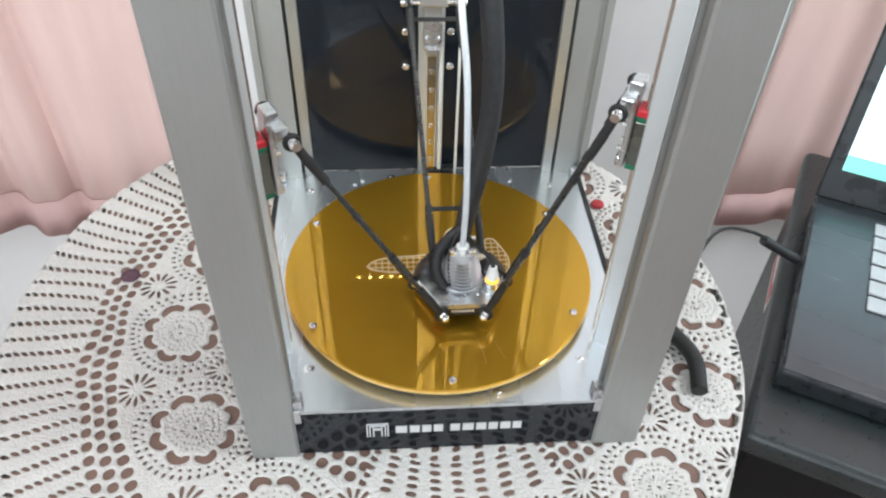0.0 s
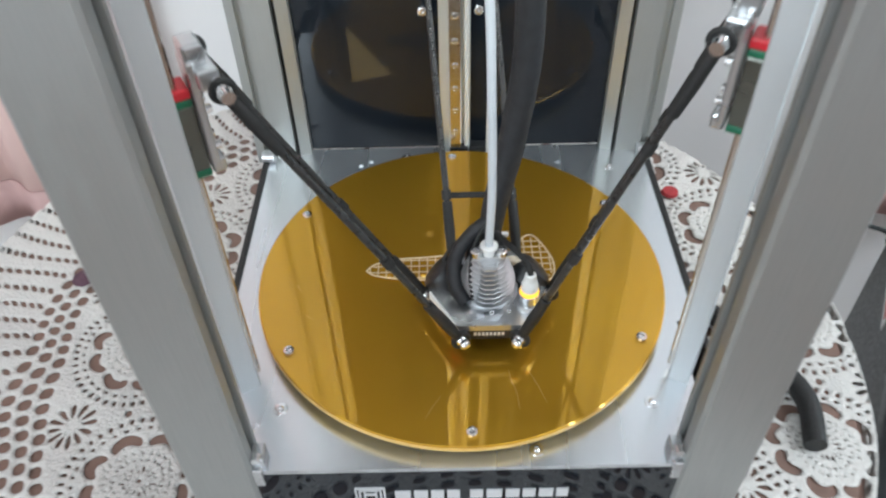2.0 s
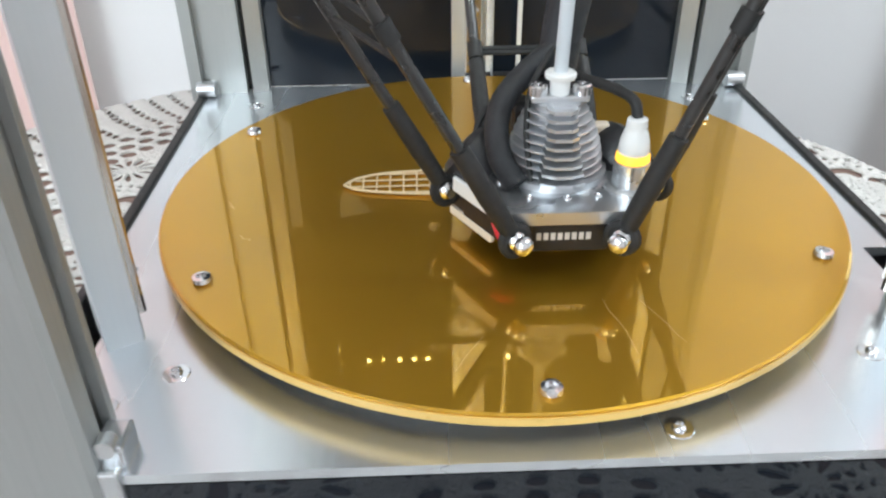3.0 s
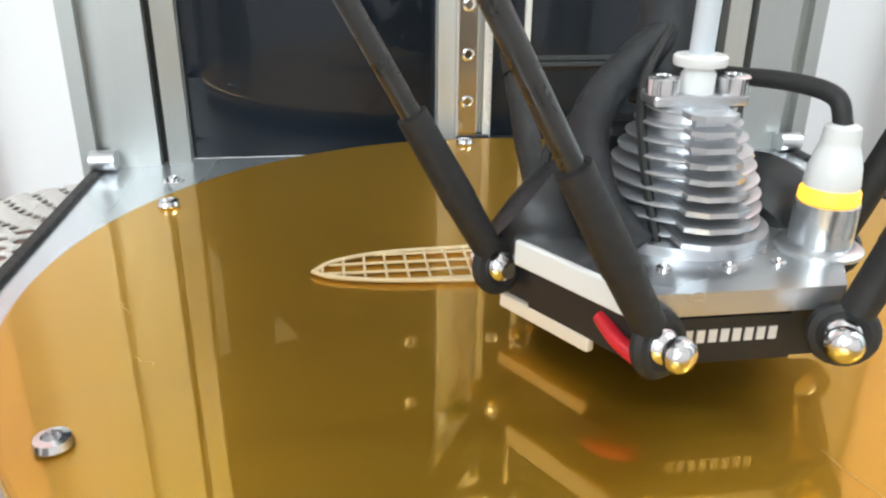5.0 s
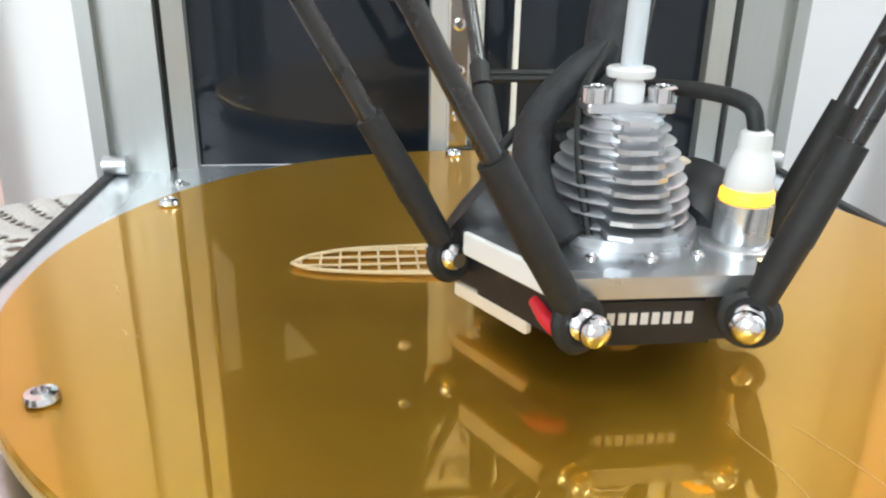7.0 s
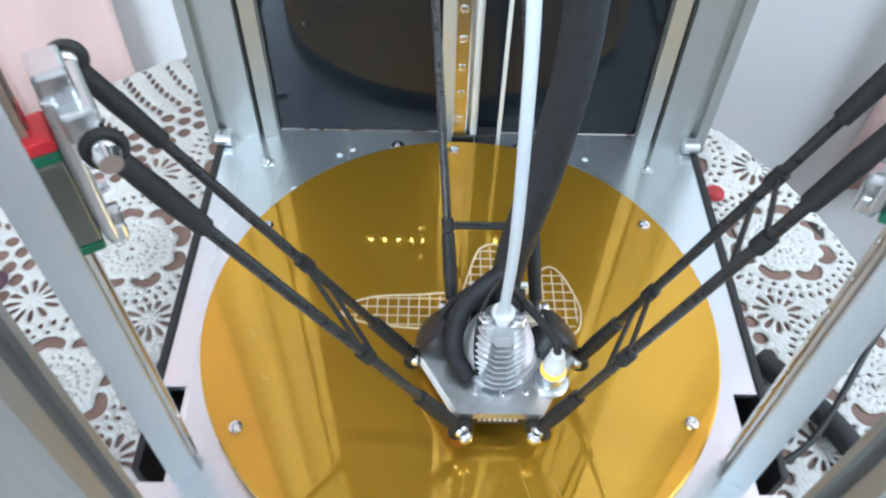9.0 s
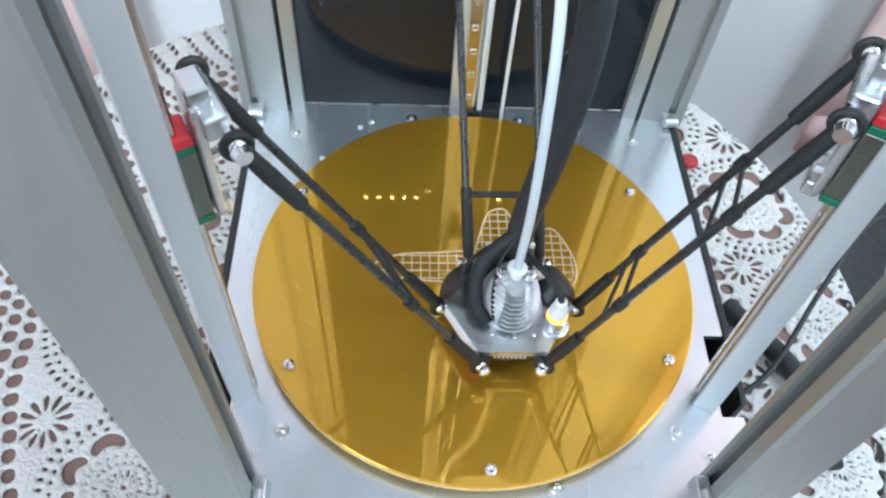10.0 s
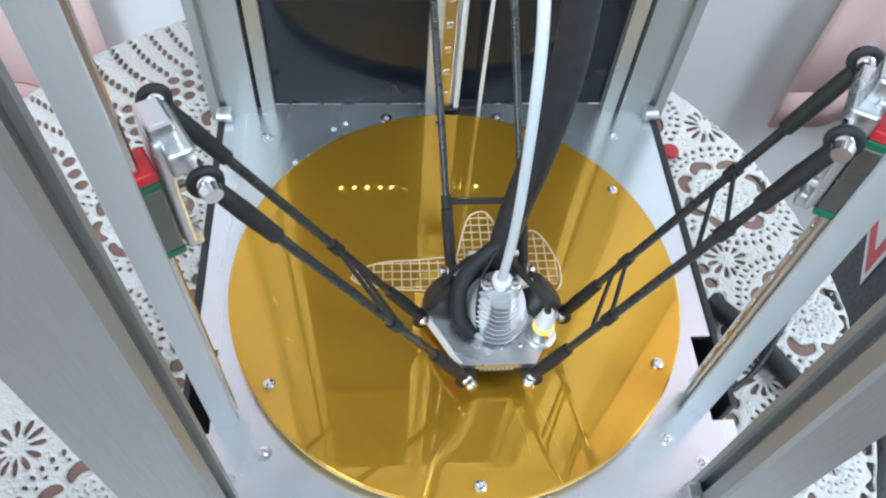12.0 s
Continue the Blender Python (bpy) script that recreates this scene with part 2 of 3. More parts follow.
# ---- table ----
TC, TR = Vector((-0.043, 0.010)), 0.255
table = thing("round_table", "small round reddish-brown wooden table under a lace cloth", "table", at=(TC.x, TC.y, FLOOR_Z))
bm = bmesh.new()
lathe(bm, [(TR - 0.004, 0.672), (TR, 0.676), (TR, 0.694), (TR - 0.004, 0.698)], seg=96)
part("tabletop", bm, WOOD, table, "", True)
bm = bmesh.new()
lathe(bm, [(0.05, 0.03), (0.035, 0.1), (0.03, 0.35), (0.045, 0.6), (0.09, 0.672)], seg=32)
part("pedestal", bm, WOOD, table, "", True)
for k in range(3):
    bm = bmesh.new()
    a = radians(90 + 120 * k)
    tube(bm, smooth_path([(0.03 * math.cos(a), 0.03 * math.sin(a), 0.12), (0.12 * math.cos(a), 0.12 * math.sin(a), 0.08), (0.2 * math.cos(a), 0.2 * math.sin(a), 0.016)]), 0.016)
    part("foot", bm, WOOD, table, "", True)


# crocheted cloth: hole field in polar form round its own centre
def lace_field(x, y):
    px, py = x - 0.006, y - 0.002
    r, th = np.hypot(px, py), np.arctan2(py, px)

    def fr(v):
        return v - np.floor(v) - 0.5

    def rows(n, step, wa, wb, slant):
        a = fr(th * n / (2 * np.pi)) * 2 * np.pi * r / n
        b = fr((r + slant * a) / step) * step
        return 1 - ((np.abs(a) / wa) ** 2.6 + (np.abs(b) / wb) ** 2.6)

    def net(r0, step, n, wa, wb):
        k = np.floor((r - r0) / step)
        a = fr(th * n / (2 * np.pi) + 0.5 * (k % 2)) * 2 * np.pi * r / n
        b = fr((r - r0) / step) * step
        return 1 - ((np.abs(a) / wa) ** 2.4 + (np.abs(b) / wb) ** 2.4)

    f = np.full(x.shape, -1.0)
    outer, net_o, ring, net_i = r > 0.252, (r > 0.2255) & (r <= 0.2515), (r > 0.1455) & (r <= 0.2255), (r > 0.118) & (r <= 0.1455)
    f = np.where(outer & (r < 0.322), rows(134, 0.0056, 0.0022, 0.0019, 0.75), f)
    f = np.where(net_o, net(0.2255, 0.00865, 150, 0.0034, 0.0033), f)
    f = np.where(net_i, net(0.118, 0.0091, 90, 0.0034, 0.0034), f)
    f = np.where(net_i & (np.abs(th + np.pi / 2) < 0.44), rows(58, 0.0058, 0.0034, 0.0017, 0.0), f)
    f = np.where(r < 0.1165, rows(54, 0.0062, 0.0024, 0.0021, 0.2), f)
    # medallions
    n = 14
    s = th * n / (2 * np.pi) + 0.429
    tc = (np.floor(s) + 0.5 - 0.429) * 2 * np.pi / n
    qx, qy = px - 0.1855 * np.cos(tc), py - 0.1855 * np.sin(tc)
    q, ph = np.hypot(qx, qy), np.arctan2(qy, qx)

    def arc(count, rad, halfr, frac, turn=0.0):
        a = fr((ph + turn) * count / (2 * np.pi)) * 2
        return 1 - ((np.abs(q - rad) / halfr) ** 2 + (np.abs(a) / frac) ** 2)

    bow = 0.0016 * np.cos(fr(ph * 8 / (2 * np.pi)) * 2 * np.pi)
    petal = 1 - ((np.abs(q - 0.0240 - bow) / 0.0030) ** 2 + (np.abs(fr(ph * 8 / (2 * np.pi)) * 2) / 0.84) ** 6)
    med = np.maximum.reduce([1 - (q / 0.0012) ** 2, arc(16, 0.0068, 0.0024, 0.36), arc(24, 0.0122, 0.0009, 0.42, 0.1), arc(26, 0.0162, 0.0008, 0.34), petal,
                             arc(34, 0.0312, 0.0010, 0.42), arc(44, 0.0358, 0.0017, 0.42, 0.05)])
    # fans between the medallions
    tm = (np.round(s) - 0.429) * 2 * np.pi / n
    fan = np.full(x.shape, -1.0)
    for rad in (0.214, 0.157):
        ex, ey = px - rad * np.cos(tm), py - rad * np.sin(tm)
        e, eph = np.hypot(ex, ey), np.arctan2(ey, ex)
        fan = np.maximum(fan, 1 - ((np.abs(e - 0.0085) / 0.0045) ** 2 + (np.abs(fr(eph * 12 / (2 * np.pi)) * 2) / 0.5) ** 2))
    gap = 1 - (((r - 0.1855) / 0.0018) ** 2 + (fr(s + 0.5) * 2 * np.pi * 0.1855 / n / 0.0020) ** 2)
    fan = np.maximum(fan, gap)
    inner = np.where(q < 0.0380, med, np.where(q > 0.0390, fan, -1.0))
    f = np.where(ring, inner, f)
    return f


def lace_cloth():
    step = 0.00115
    half = 0.335
    n = int(2 * half / step)
    ax = np.linspace(-half, half, n) + 0.006
    ay = np.linspace(-half, half, n) + 0.002
    X, Y = np.meshgrid(ax, ay, indexing="ij")
    wob = 0.0012 * np.sin(X * 61 + 2 * np.sin(Y * 47)) + 0.0009 * np.sin(Y * 83 + X * 31)
    F = -lace_field(X + wob, Y + wob * 0.7)
    rim = np.hypot(X - 0.006, Y - 0.002)
    F = np.where(rim > 0.332, -1.0, F)
    F = np.clip(F, -1.5, 1.5)
    keep = (rim < 0.333) & ~((np.abs(X) < 0.10) & (np.abs(Y) < 0.085))
    solid = F > 0
    nid = np.arange(n * n).reshape(n, n)
    t = lambda a, b: np.clip(a / (a - b + 1e-12), 0.08, 0.92)
    hx = t(F[:-1, :], F[1:, :])
    hy = t(F[:, :-1], F[:, 1:])
    P = [np.stack([X.ravel(), Y.ravel()], 1)]
    P.append(np.stack([(X[:-1] + hx * step * 1.0).ravel(), Y[:-1].ravel()], 1))
    P.append(np.stack([X[:, :-1].ravel(), (Y[:, :-1] + hy * step * 1.0).ravel()], 1))
    pts = np.concatenate(P)
    hid = n * n + np.arange((n - 1) * n).reshape(n - 1, n)
    vid = n * n + (n - 1) * n + np.arange(n * (n - 1)).reshape(n, n - 1)
    c = [nid[:-1, :-1], nid[1:, :-1], nid[1:, 1:], nid[:-1, 1:]]
    e = [hid[:, :-1], vid[1:, :], hid[:, 1:], vid[:-1, :]]
    sc = [solid[:-1, :-1], solid[1:, :-1], solid[1:, 1:], solid[:-1, 1:]]
    code = sum(s.astype(int) << k for k, s in enumerate(sc))
    ok = keep[:-1, :-1]
    faces = []
    for case in range(1, 16):
        mask = (code == case) & ok
        if not mask.any():
            continue
        loop = []
        for k in range(4):
            if case >> k & 1:
                loop.append(c[k][mask])
            if (case >> k & 1) != (case >> ((k + 1) % 4) & 1):
                loop.append(e[k][mask])
        faces.extend(np.stack(loop, 1).tolist())
    H = 0.0009 * (1 - np.exp(-(np.clip(F, 0, 2) / 0.45) ** 2)) * (1 + 0.25 * np.sin(X * 2100) * np.sin(Y * 2100))
    hgt = np.concatenate([H.ravel(), np.zeros(len(pts) - n * n)])
    used = np.unique(np.concatenate([np.array(f) for f in faces]))
    back = np.full(len(pts), -1)
    back[used] = np.arange(len(used))
    p = pts[used]
    d = p - np.array(TC)
    dist = np.hypot(d[:, 0], d[:, 1])
    over = np.maximum(dist - (TR + 0.001), 0)
    ang = np.arctan2(d[:, 1], d[:, 0])
    flare = 0.10 * over * (1 + 0.8 * np.sin(ang * 17))
    rr = np.minimum(dist, TR + 0.001) + 0.004 * (1 - np.exp(-over / 0.004)) + flare
    z = TABLE_Z - 0.0012 + hgt[used] - np.maximum(over - 0.003, 0) * 0.97 - 0.0005 * np.sin(p[:, 0] * 70) * np.sin(p[:, 1] * 55) ** 2 * (over == 0)
    V = np.stack([TC.x + np.cos(ang) * rr, TC.y + np.sin(ang) * rr, z], 1)
    me = bpy.data.meshes.new("tablecloth")
    me.from_pydata(V.tolist(), [], [[int(back[i]) for i in f] for f in faces])
    me.materials.append(LACE)
    me.polygons.foreach_set("use_smooth", [True] * len(me.polygons))
    ob = new("tablecloth", me)
    s = ob.modifiers.new("thickness", "SOLIDIFY")
    s.thickness, s.offset = 0.0014, -1
    return tagged(ob, "cream crocheted lace tablecloth with medallions and net bands", "tablecloth")


lace_cloth()

# ---- printer ----
PLATE_Z = -0.009
printer = thing("delta_printer", "delta 3D printer with aluminium columns and black base", "3D printer", at=(0, 0, TABLE_Z))
INV = Matrix.Translation((0, 0, -TABLE_Z))


def pp(name, bm, mat, parent=None, label="", smooth=False):
    """A part of the printer, built in world metres."""
    ob = part(name, bm, mat, parent or printer, label, smooth)
    if parent is None:
        ob.matrix_parent_inverse = INV
    return ob


FY, BY = -0.106, 0.118
bm = bmesh.new()
box(bm, (0, (FY + 0.002), (TABLE_Z + PLATE_Z - 0.002) / 2), (0.184, 0.004, PLATE_Z - 0.002 - TABLE_Z), bevel=0.0006)
front = pp("front_panel", bm, BLACK_GLOSS, None, "glossy black front panel with silver lettering shapes")
for sgn in (-1, 1):
    bm = bmesh.new()
    box(bm, (sgn * 0.1165, 0.026, (TABLE_Z + PLATE_Z) / 2), (0.003, 0.176, PLATE_Z - TABLE_Z + 0.002), bevel=0.0005)
    pp("side_panel", bm, BLACK, None, "black base side panel")
bm = bmesh.new()
box(bm, (0, BY - 0.002, (TABLE_Z + PLATE_Z) / 2 - 0.002), (0.22, 0.003, PLATE_Z - TABLE_Z - 0.004))
pp("rear_base_panel", bm, BLACK)
bm = bmesh.new()
W, N = 0.115, 0.1055
prism(bm, [(-W + 0.024, FY), (W - 0.024, FY), (W - 0.024, FY + 0.012), (W, FY + 0.012), (W, -0.068), (N, -0.068), (N, -0.028), (W, -0.028), (W, BY), (-W, BY), (-W, -0.028), (-N, -0.028),
           (-N, -0.066), (-W, -0.066), (-W, FY + 0.012), (-W + 0.024, FY + 0.012)], PLATE_Z - 0.003, PLATE_Z)
pp("base_plate", bm, PLATE, None, "bright milled aluminium base plate")


def logo_bars():
    # mark of nested arches, then plain bars in place of the maker's letters
    def flat(pts_list):
        bm = bmesh.new()
        for (x, z, w, h) in pts_list:
            box(bm, (x, FY - 0.0004, z), (w, 0.0008, h))
        return bm
    z0 = -0.0305
    mark = []
    for i, half in enumerate((0.0062, 0.0046)):
        top = z0 + 0.0062 - i * 0.0018
        mark += [(-0.0425 - half, (top + z0 - 0.0062) / 2, 0.0008, top - z0 + 0.0062), (-0.0425 + half, (top + z0 - 0.0062) / 2, 0.0008, top - z0 + 0.0062), (-0.0425, top, 2 * half, 0.0008)]
    mark += [(-0.0450, z0 - 0.0015, 0.0008, 0.009), (-0.0400, z0 - 0.0015, 0.0008, 0.009), (-0.0425, z0 + 0.001, 0.004, 0.0012)]
    pp("printed_mark", flat(mark), LOGO, front).matrix_parent_inverse = Matrix()
    widths = (0.0085, 0.0075, 0.007, 0.007, 0, 0.0072, 0.0085, 0.0075, 0.007, 0.0078, 0.0065)
    x = -0.0325
    for w in widths:
        if w:
            pp("printed_bar", flat([(x + w / 2, z0, w * 0.8, 0.0062)]), LOGO, front).matrix_parent_inverse = Matrix()
            x += w
        else:
            x += 0.003


logo_bars()

# bed
bed_h = 0.0035
bm = bmesh.new()
BR = 0.1022
lathe(bm, [(BR - 0.0006, -bed_h), (BR, -bed_h + 0.0006), (BR, -0.0009)], seg=128)
bed = pp("heated_bed", bm, AMBER_EDGE, None, "round print bed with amber film", True)
bm = bmesh.new()
lathe(bm, [(BR - 0.0003, -0.0009), (BR - 0.0003, -0.0003), (BR - 0.0009, 0.0)], seg=128)
part("amber_film", bm, AMBER, bed, "glossy amber polyimide film")
bm = bmesh.new()
lathe(bm, [(BR - 0.006, PLATE_Z), (BR - 0.006, -bed_h)], seg=64)
part("bed_underside", bm, BLACK, bed, "black insulation below the bed")
for k in range(6):
    a = radians(60 * k - 90 + 1.4)
    bm = bmesh.new()
    lathe(bm, [(0.0013, 0.0), (0.0025, 0.0001), (0.0027, 0.0005), (0.0024, 0.0015), (0.0014, 0.0018), (0.0012, 0.0009), (0.0004, 0.0008)], Matrix.Translation((0.095 * math.cos(a), 0.095 * math.sin(a), 0)), 20)
    part("bed_screw", bm, STEEL, bed, "countersunk steel screw", True)

for x, y in ((-0.083, -0.075), (0.084, -0.075), (0.0965, -0.086), (-0.0965, -0.086), (0.03, -0.098), (-0.092, 0.095), (0.092, 0.095), (0.03, 0.108), (-0.03, 0.108)):
    bm = bmesh.new()
    lathe(bm, [(0.0034, PLATE_Z), (0.0032, PLATE_Z + 0.0002), (0.0016, PLATE_Z + 0.0003), (0.0015, PLATE_Z + 0.0010), (0.0009, PLATE_Z + 0.0013), (0.0007, PLATE_Z + 0.0007)], Matrix.Translation((x, y, 0)), 16)
    pp("plate_screw", bm, STEEL, None, "", True)

TOP = 0.62


def column(sgn):
    """Front corner extrusion with a slot along its inner face."""
    x0, x1, y0, y1 = 0.0905, 0.1195, FY - 0.002, FY + 0.014
    slot = 0.0028
    ym = (y0 + y1) / 2 + 0.002
    poly = [(x0 + 0.0015, y0), (x1 - 0.0015, y0), (x1, y0 + 0.0015), (x1, y1 - 0.001), (x1 - 0.001, y1), (x0 + 0.001, y1), (x0, y1 - 0.001),
            (x0, ym + slot), (x0 + 0.002, ym + slot - 0.0004), (x0 + 0.002, ym + slot + 0.0018), (x0 + 0.006, ym + slot - 0.0008), (x0 + 0.006, ym - slot + 0.0008),
            (x0 + 0.002, ym - slot - 0.0018), (x0 + 0.002, ym - slot + 0.0004), (x0, ym - slot), (x0, y0 + 0.0015)]
    bm = bmesh.new()
    prism(bm, [(sgn * x, y) for x, y in poly], TABLE_Z, TOP)
    pp("column", bm, ALU, None, "matte grey anodised aluminium front column")
    bm = bmesh.new()
    box(bm, (sgn * 0.0885, FY + 0.006, PLATE_Z + 0.003), (0.006, 0.009, 0.006), bevel=0.0008)
    box(bm, (sgn * 0.0885, FY + 0.0005, PLATE_Z - 0.004), (0.0045, 0.004, 0.012), bevel=0.0008)
    cyl(bm, (sgn * 0.0885, FY + 0.004, PLATE_Z + 0.0065), (sgn * 0.0885, FY + 0.0005, PLATE_Z + 0.0065), 0.0022, seg=14)
    pp("corner_clamp", bm, ALU_BRIGHT, None, "small bright metal clamp")


for sgn in (-1, 1):
    column(sgn)


def back_post(sgn):
    bm = bmesh.new()
    s = sgn
    y0, y1 = 0.111, 0.135
    poly = [(0.0985, y0), (0.1135, y0), (0.1135, y0 + 0.003), (0.1175, y0 + 0.003), (0.1175, y0 - 0.001), (0.1225, y0 - 0.001), (0.1225, y1), (0.0985, y1)]
    prism(bm, [(s * x, y) for x, y in poly], PLATE_Z - 0.003, TOP)
    pp("back_post", bm, ALU, None, "grey anodised aluminium rear post")
    bm = bmesh.new()
    # the gap between post and trim, drawn as a solid black strip
    box(bm, (s * 0.09725, 0.1175, (TOP + PLATE_Z) / 2), (0.0025, 0.003, TOP - PLATE_Z))
    pp("gap_strip", bm, RUBBER, None, "black strip in the gap beside the rear post")
    bm = bmesh.new()
    prism(bm, [(s * 0.0895, 0.1135), (s * 0.0960, 0.1115), (s * 0.0960, 0.121), (s * 0.0895, 0.121)], PLATE_Z, TOP)
    pp("panel_trim", bm, ALU, None, "narrow aluminium trim strip")
    bm = bmesh.new()
    cyl(bm, (s * 0.1110, 0.1065, -0.0055), (s * 0.1185, 0.1065, -0.0055), 0.0032, seg=18)
    box(bm, (s * 0.1148, 0.109, -0.006), (0.0075, 0.005, 0.0058), bevel=0.0006)
    pp("corner_clamp", bm, ALU_BRIGHT, None, "small bright metal clamp", True)


for sgn in (-1, 1):
    back_post(sgn)
    bm = bmesh.new()
    box(bm, (sgn * 0.1168, 0.04, PLATE_Z + 0.0006), (0.0032, 0.134, 0.0012), bevel=0.0004)
    pp("edge_strip", bm, RUBBER, None, "black rubber edge strip")
bm = bmesh.new()
box(bm, (0, 0.1205, (TOP + PLATE_Z) / 2), (0.19, 0.003, TOP - PLATE_Z))
pp("back_panel", bm, BLACK_GLOSS, None, "glossy black acrylic back panel")


for x, z in ((-0.0175, 0.110), (-0.0175, 0.083), (0.0135, 0.110), (0.0135, 0.083)):
    bm = bmesh.new()
    lathe(bm, [(0.0026, 0), (0.0026, 0.0016), (0.0020, 0.0020), (0.0012, 0.0020), (0.0011, 0.0008), (0.0003, 0.0008)], Matrix.Translation((x, 0.119, z)) @ pose(0, 0, 0, 90, 0, 0), 16)
    pp("panel_bolt", bm, STEEL, None, "", True)
bm = bmesh.new()
box(bm, (0.002, 0.1075, PLATE_Z + 0.0045), (0.011, 0.005, 0.009), bevel=0.0006)
box(bm, (0.014, 0.113, PLATE_Z + 0.003), (0.012, 0.008, 0.006), bevel=0.0015)
pp("belt_pulley_cover", bm, BLACK, None, "small black pulley cover")


# towers: frame with radial x outward, tangential y, height z
def tower_frame(deg):
    return rot_z(deg)


def tower(deg, z_car, r_joint, plain):
    m = tower_frame(deg)
    bm = bmesh.new()
    w = 0.0088 if plain else 0.0066
    base = PLATE_Z
    poly = [(0.1126, -w), (0.1214, -w), (0.1214, w), (0.1126, w), (0.1120, w - 0.0006), (0.1120, 0.0052), (0.1126, 0.0046), (0.1140, 0.0046), (0.1140, -0.0046), (0.1126, -0.0046), (0.1120, -0.0052), (0.1120, 0.0006 - w)]
    if plain:
        poly = [(0.1105, -w), (0.1185, -w), (0.1185, w), (0.1105, w)]
    prism(bm, poly, base, TOP, m)
    pp("tower_profile", bm, ALU_TOWER, None, "aluminium tower profile")
    bm = bmesh.new()
    prism(bm, [(0.1142, -0.0035), (0.1142, 0.0035), (0.1105, 0.0035), (0.1098, 0.0028), (0.1110, 0.0026), (0.1110, -0.0026), (0.1098, -0.0028), (0.1105, -0.0035)] if not plain
          else [(0.1107, -0.0035), (0.1107, 0.0035), (0.1062, 0.0035), (0.1056, 0.0029), (0.1056, -0.0029), (0.1062, -0.0035)], base + 0.006, TOP, m)
    rail = pp("linear_rail", bm, RAIL, None, "ground steel linear rail")
    face = 0.1056 if plain else 0.1108
    z = 0.011
    while z < TOP - 0.01:
        bm = bmesh.new()
        c = m @ Vector((face, 0, z))
        lathe(bm, [(0.0021, 0), (0.0020, 0.0004), (0.0014, 0.0006), (0.0012, 0.0001), (0.0003, 0.0001)], Matrix.Translation(c) @ m.to_3x3().to_4x4() @ pose(0, 0, 0, 0, -90, 0), 14)
        part("rail_screw", bm, STEEL, rail, "", True)
        z += 0.0150
    # toothed belt, two strands
    for y, tt in ((-0.0062, 1), (-0.0195, 0)) if plain else ((0.0054, 0),):
        bm = bmesh.new()
        x = face + 0.003
        box(bm, (x, y, (base + TOP) / 2), (0.0042 if tt else 0.0015, 0.0016 if tt else 0.0018, TOP - base), m)
        if tt:
            zz = base + 0.004
            while zz < 0.2:
                box(bm, (x, y - 0.0011, zz), (0.0040, 0.0008, 0.0010), m)
                zz += 0.002
        pp("drive_belt", bm, BELT, None, "pale toothed drive belt")
    # carriage
    zc = z_car
    rb = face
    bm = bmesh.new()
    box(bm, (rb - 0.001, 0, zc - 0.022), (0.0068, 0.0100, 0.026), m, bevel=0.0006)
    for yy in (-0.0028, 0.0028):
        box(bm, (rb - 0.0052, yy, zc - 0.022), (0.0006, 0.0012, 0.026), m)
    car = pp("carriage", bm, OLIVE, None, "dark steel rail carriage")

    def cp(name, bm, mat, label="", smooth=False):
        return part(name, bm, mat, car, label, smooth)
    for z0, mat, name in ((zc - 0.0075, GREEN, "green_seal"), (zc - 0.0365, GREEN, "green_seal"), (zc - 0.0042, RED, "red_cap")):
        bm = bmesh.new()
        box(bm, (rb - 0.001, 0, z0), (0.0070, 0.0103, 0.003 if mat is GREEN else 0.0036), m, bevel=0.0006)
        cp(name, bm, mat)
    bm = bmesh.new()
    box(bm, (rb - 0.0065, 0, zc - 0.014), (0.003, 0.0125, 0.042), m, bevel=0.0008)
    box(bm, (rb - 0.0078, 0, zc - 0.0355), (0.005, 0.009, 0.006), m, bevel=0.001)
    box(bm, (r_joint + 0.002, 0, zc + 0.001), (0.0075, 0.019, 0.0075), m, bevel=0.001)
    box(bm, (r_joint + 0.004, 0, zc + 0.008), (0.007, 0.010, 0.008), m, bevel=0.001)
    cp("arm_bracket", bm, ALU_BRIGHT, "bright machined aluminium arm bracket")
    for yy in (-0.004, 0.004):
        for dz in (-0.012, -0.027):
            bm = bmesh.new()
            a, b = m @ Vector((rb - 0.0078, yy, zc + dz)), m @ Vector((rb - 0.0102, yy, zc + dz))
            cyl(bm, a, b, 0.0016, seg=12)
            cp("bolt", bm, STEEL)
    for s in (-1, 1):
        bm = bmesh.new()
        a, b = m @ Vector((r_joint, s * 0.0085, zc)), m @ Vector((r_joint, s * 0.0205, zc))
        cyl(bm, a, b, 0.0018, seg=14)
        cyl(bm, m @ Vector((r_joint, s * 0.0188, zc)), m @ Vector((r_joint, s * 0.0212, zc)), 0.0030, 0.0024, seg=16)
        cp("joint_pin", bm, STEEL, "polished steel joint pin", True)
    return [m @ Vector((r_joint, s * 0.016, zc)) for s in (-1, 1)]


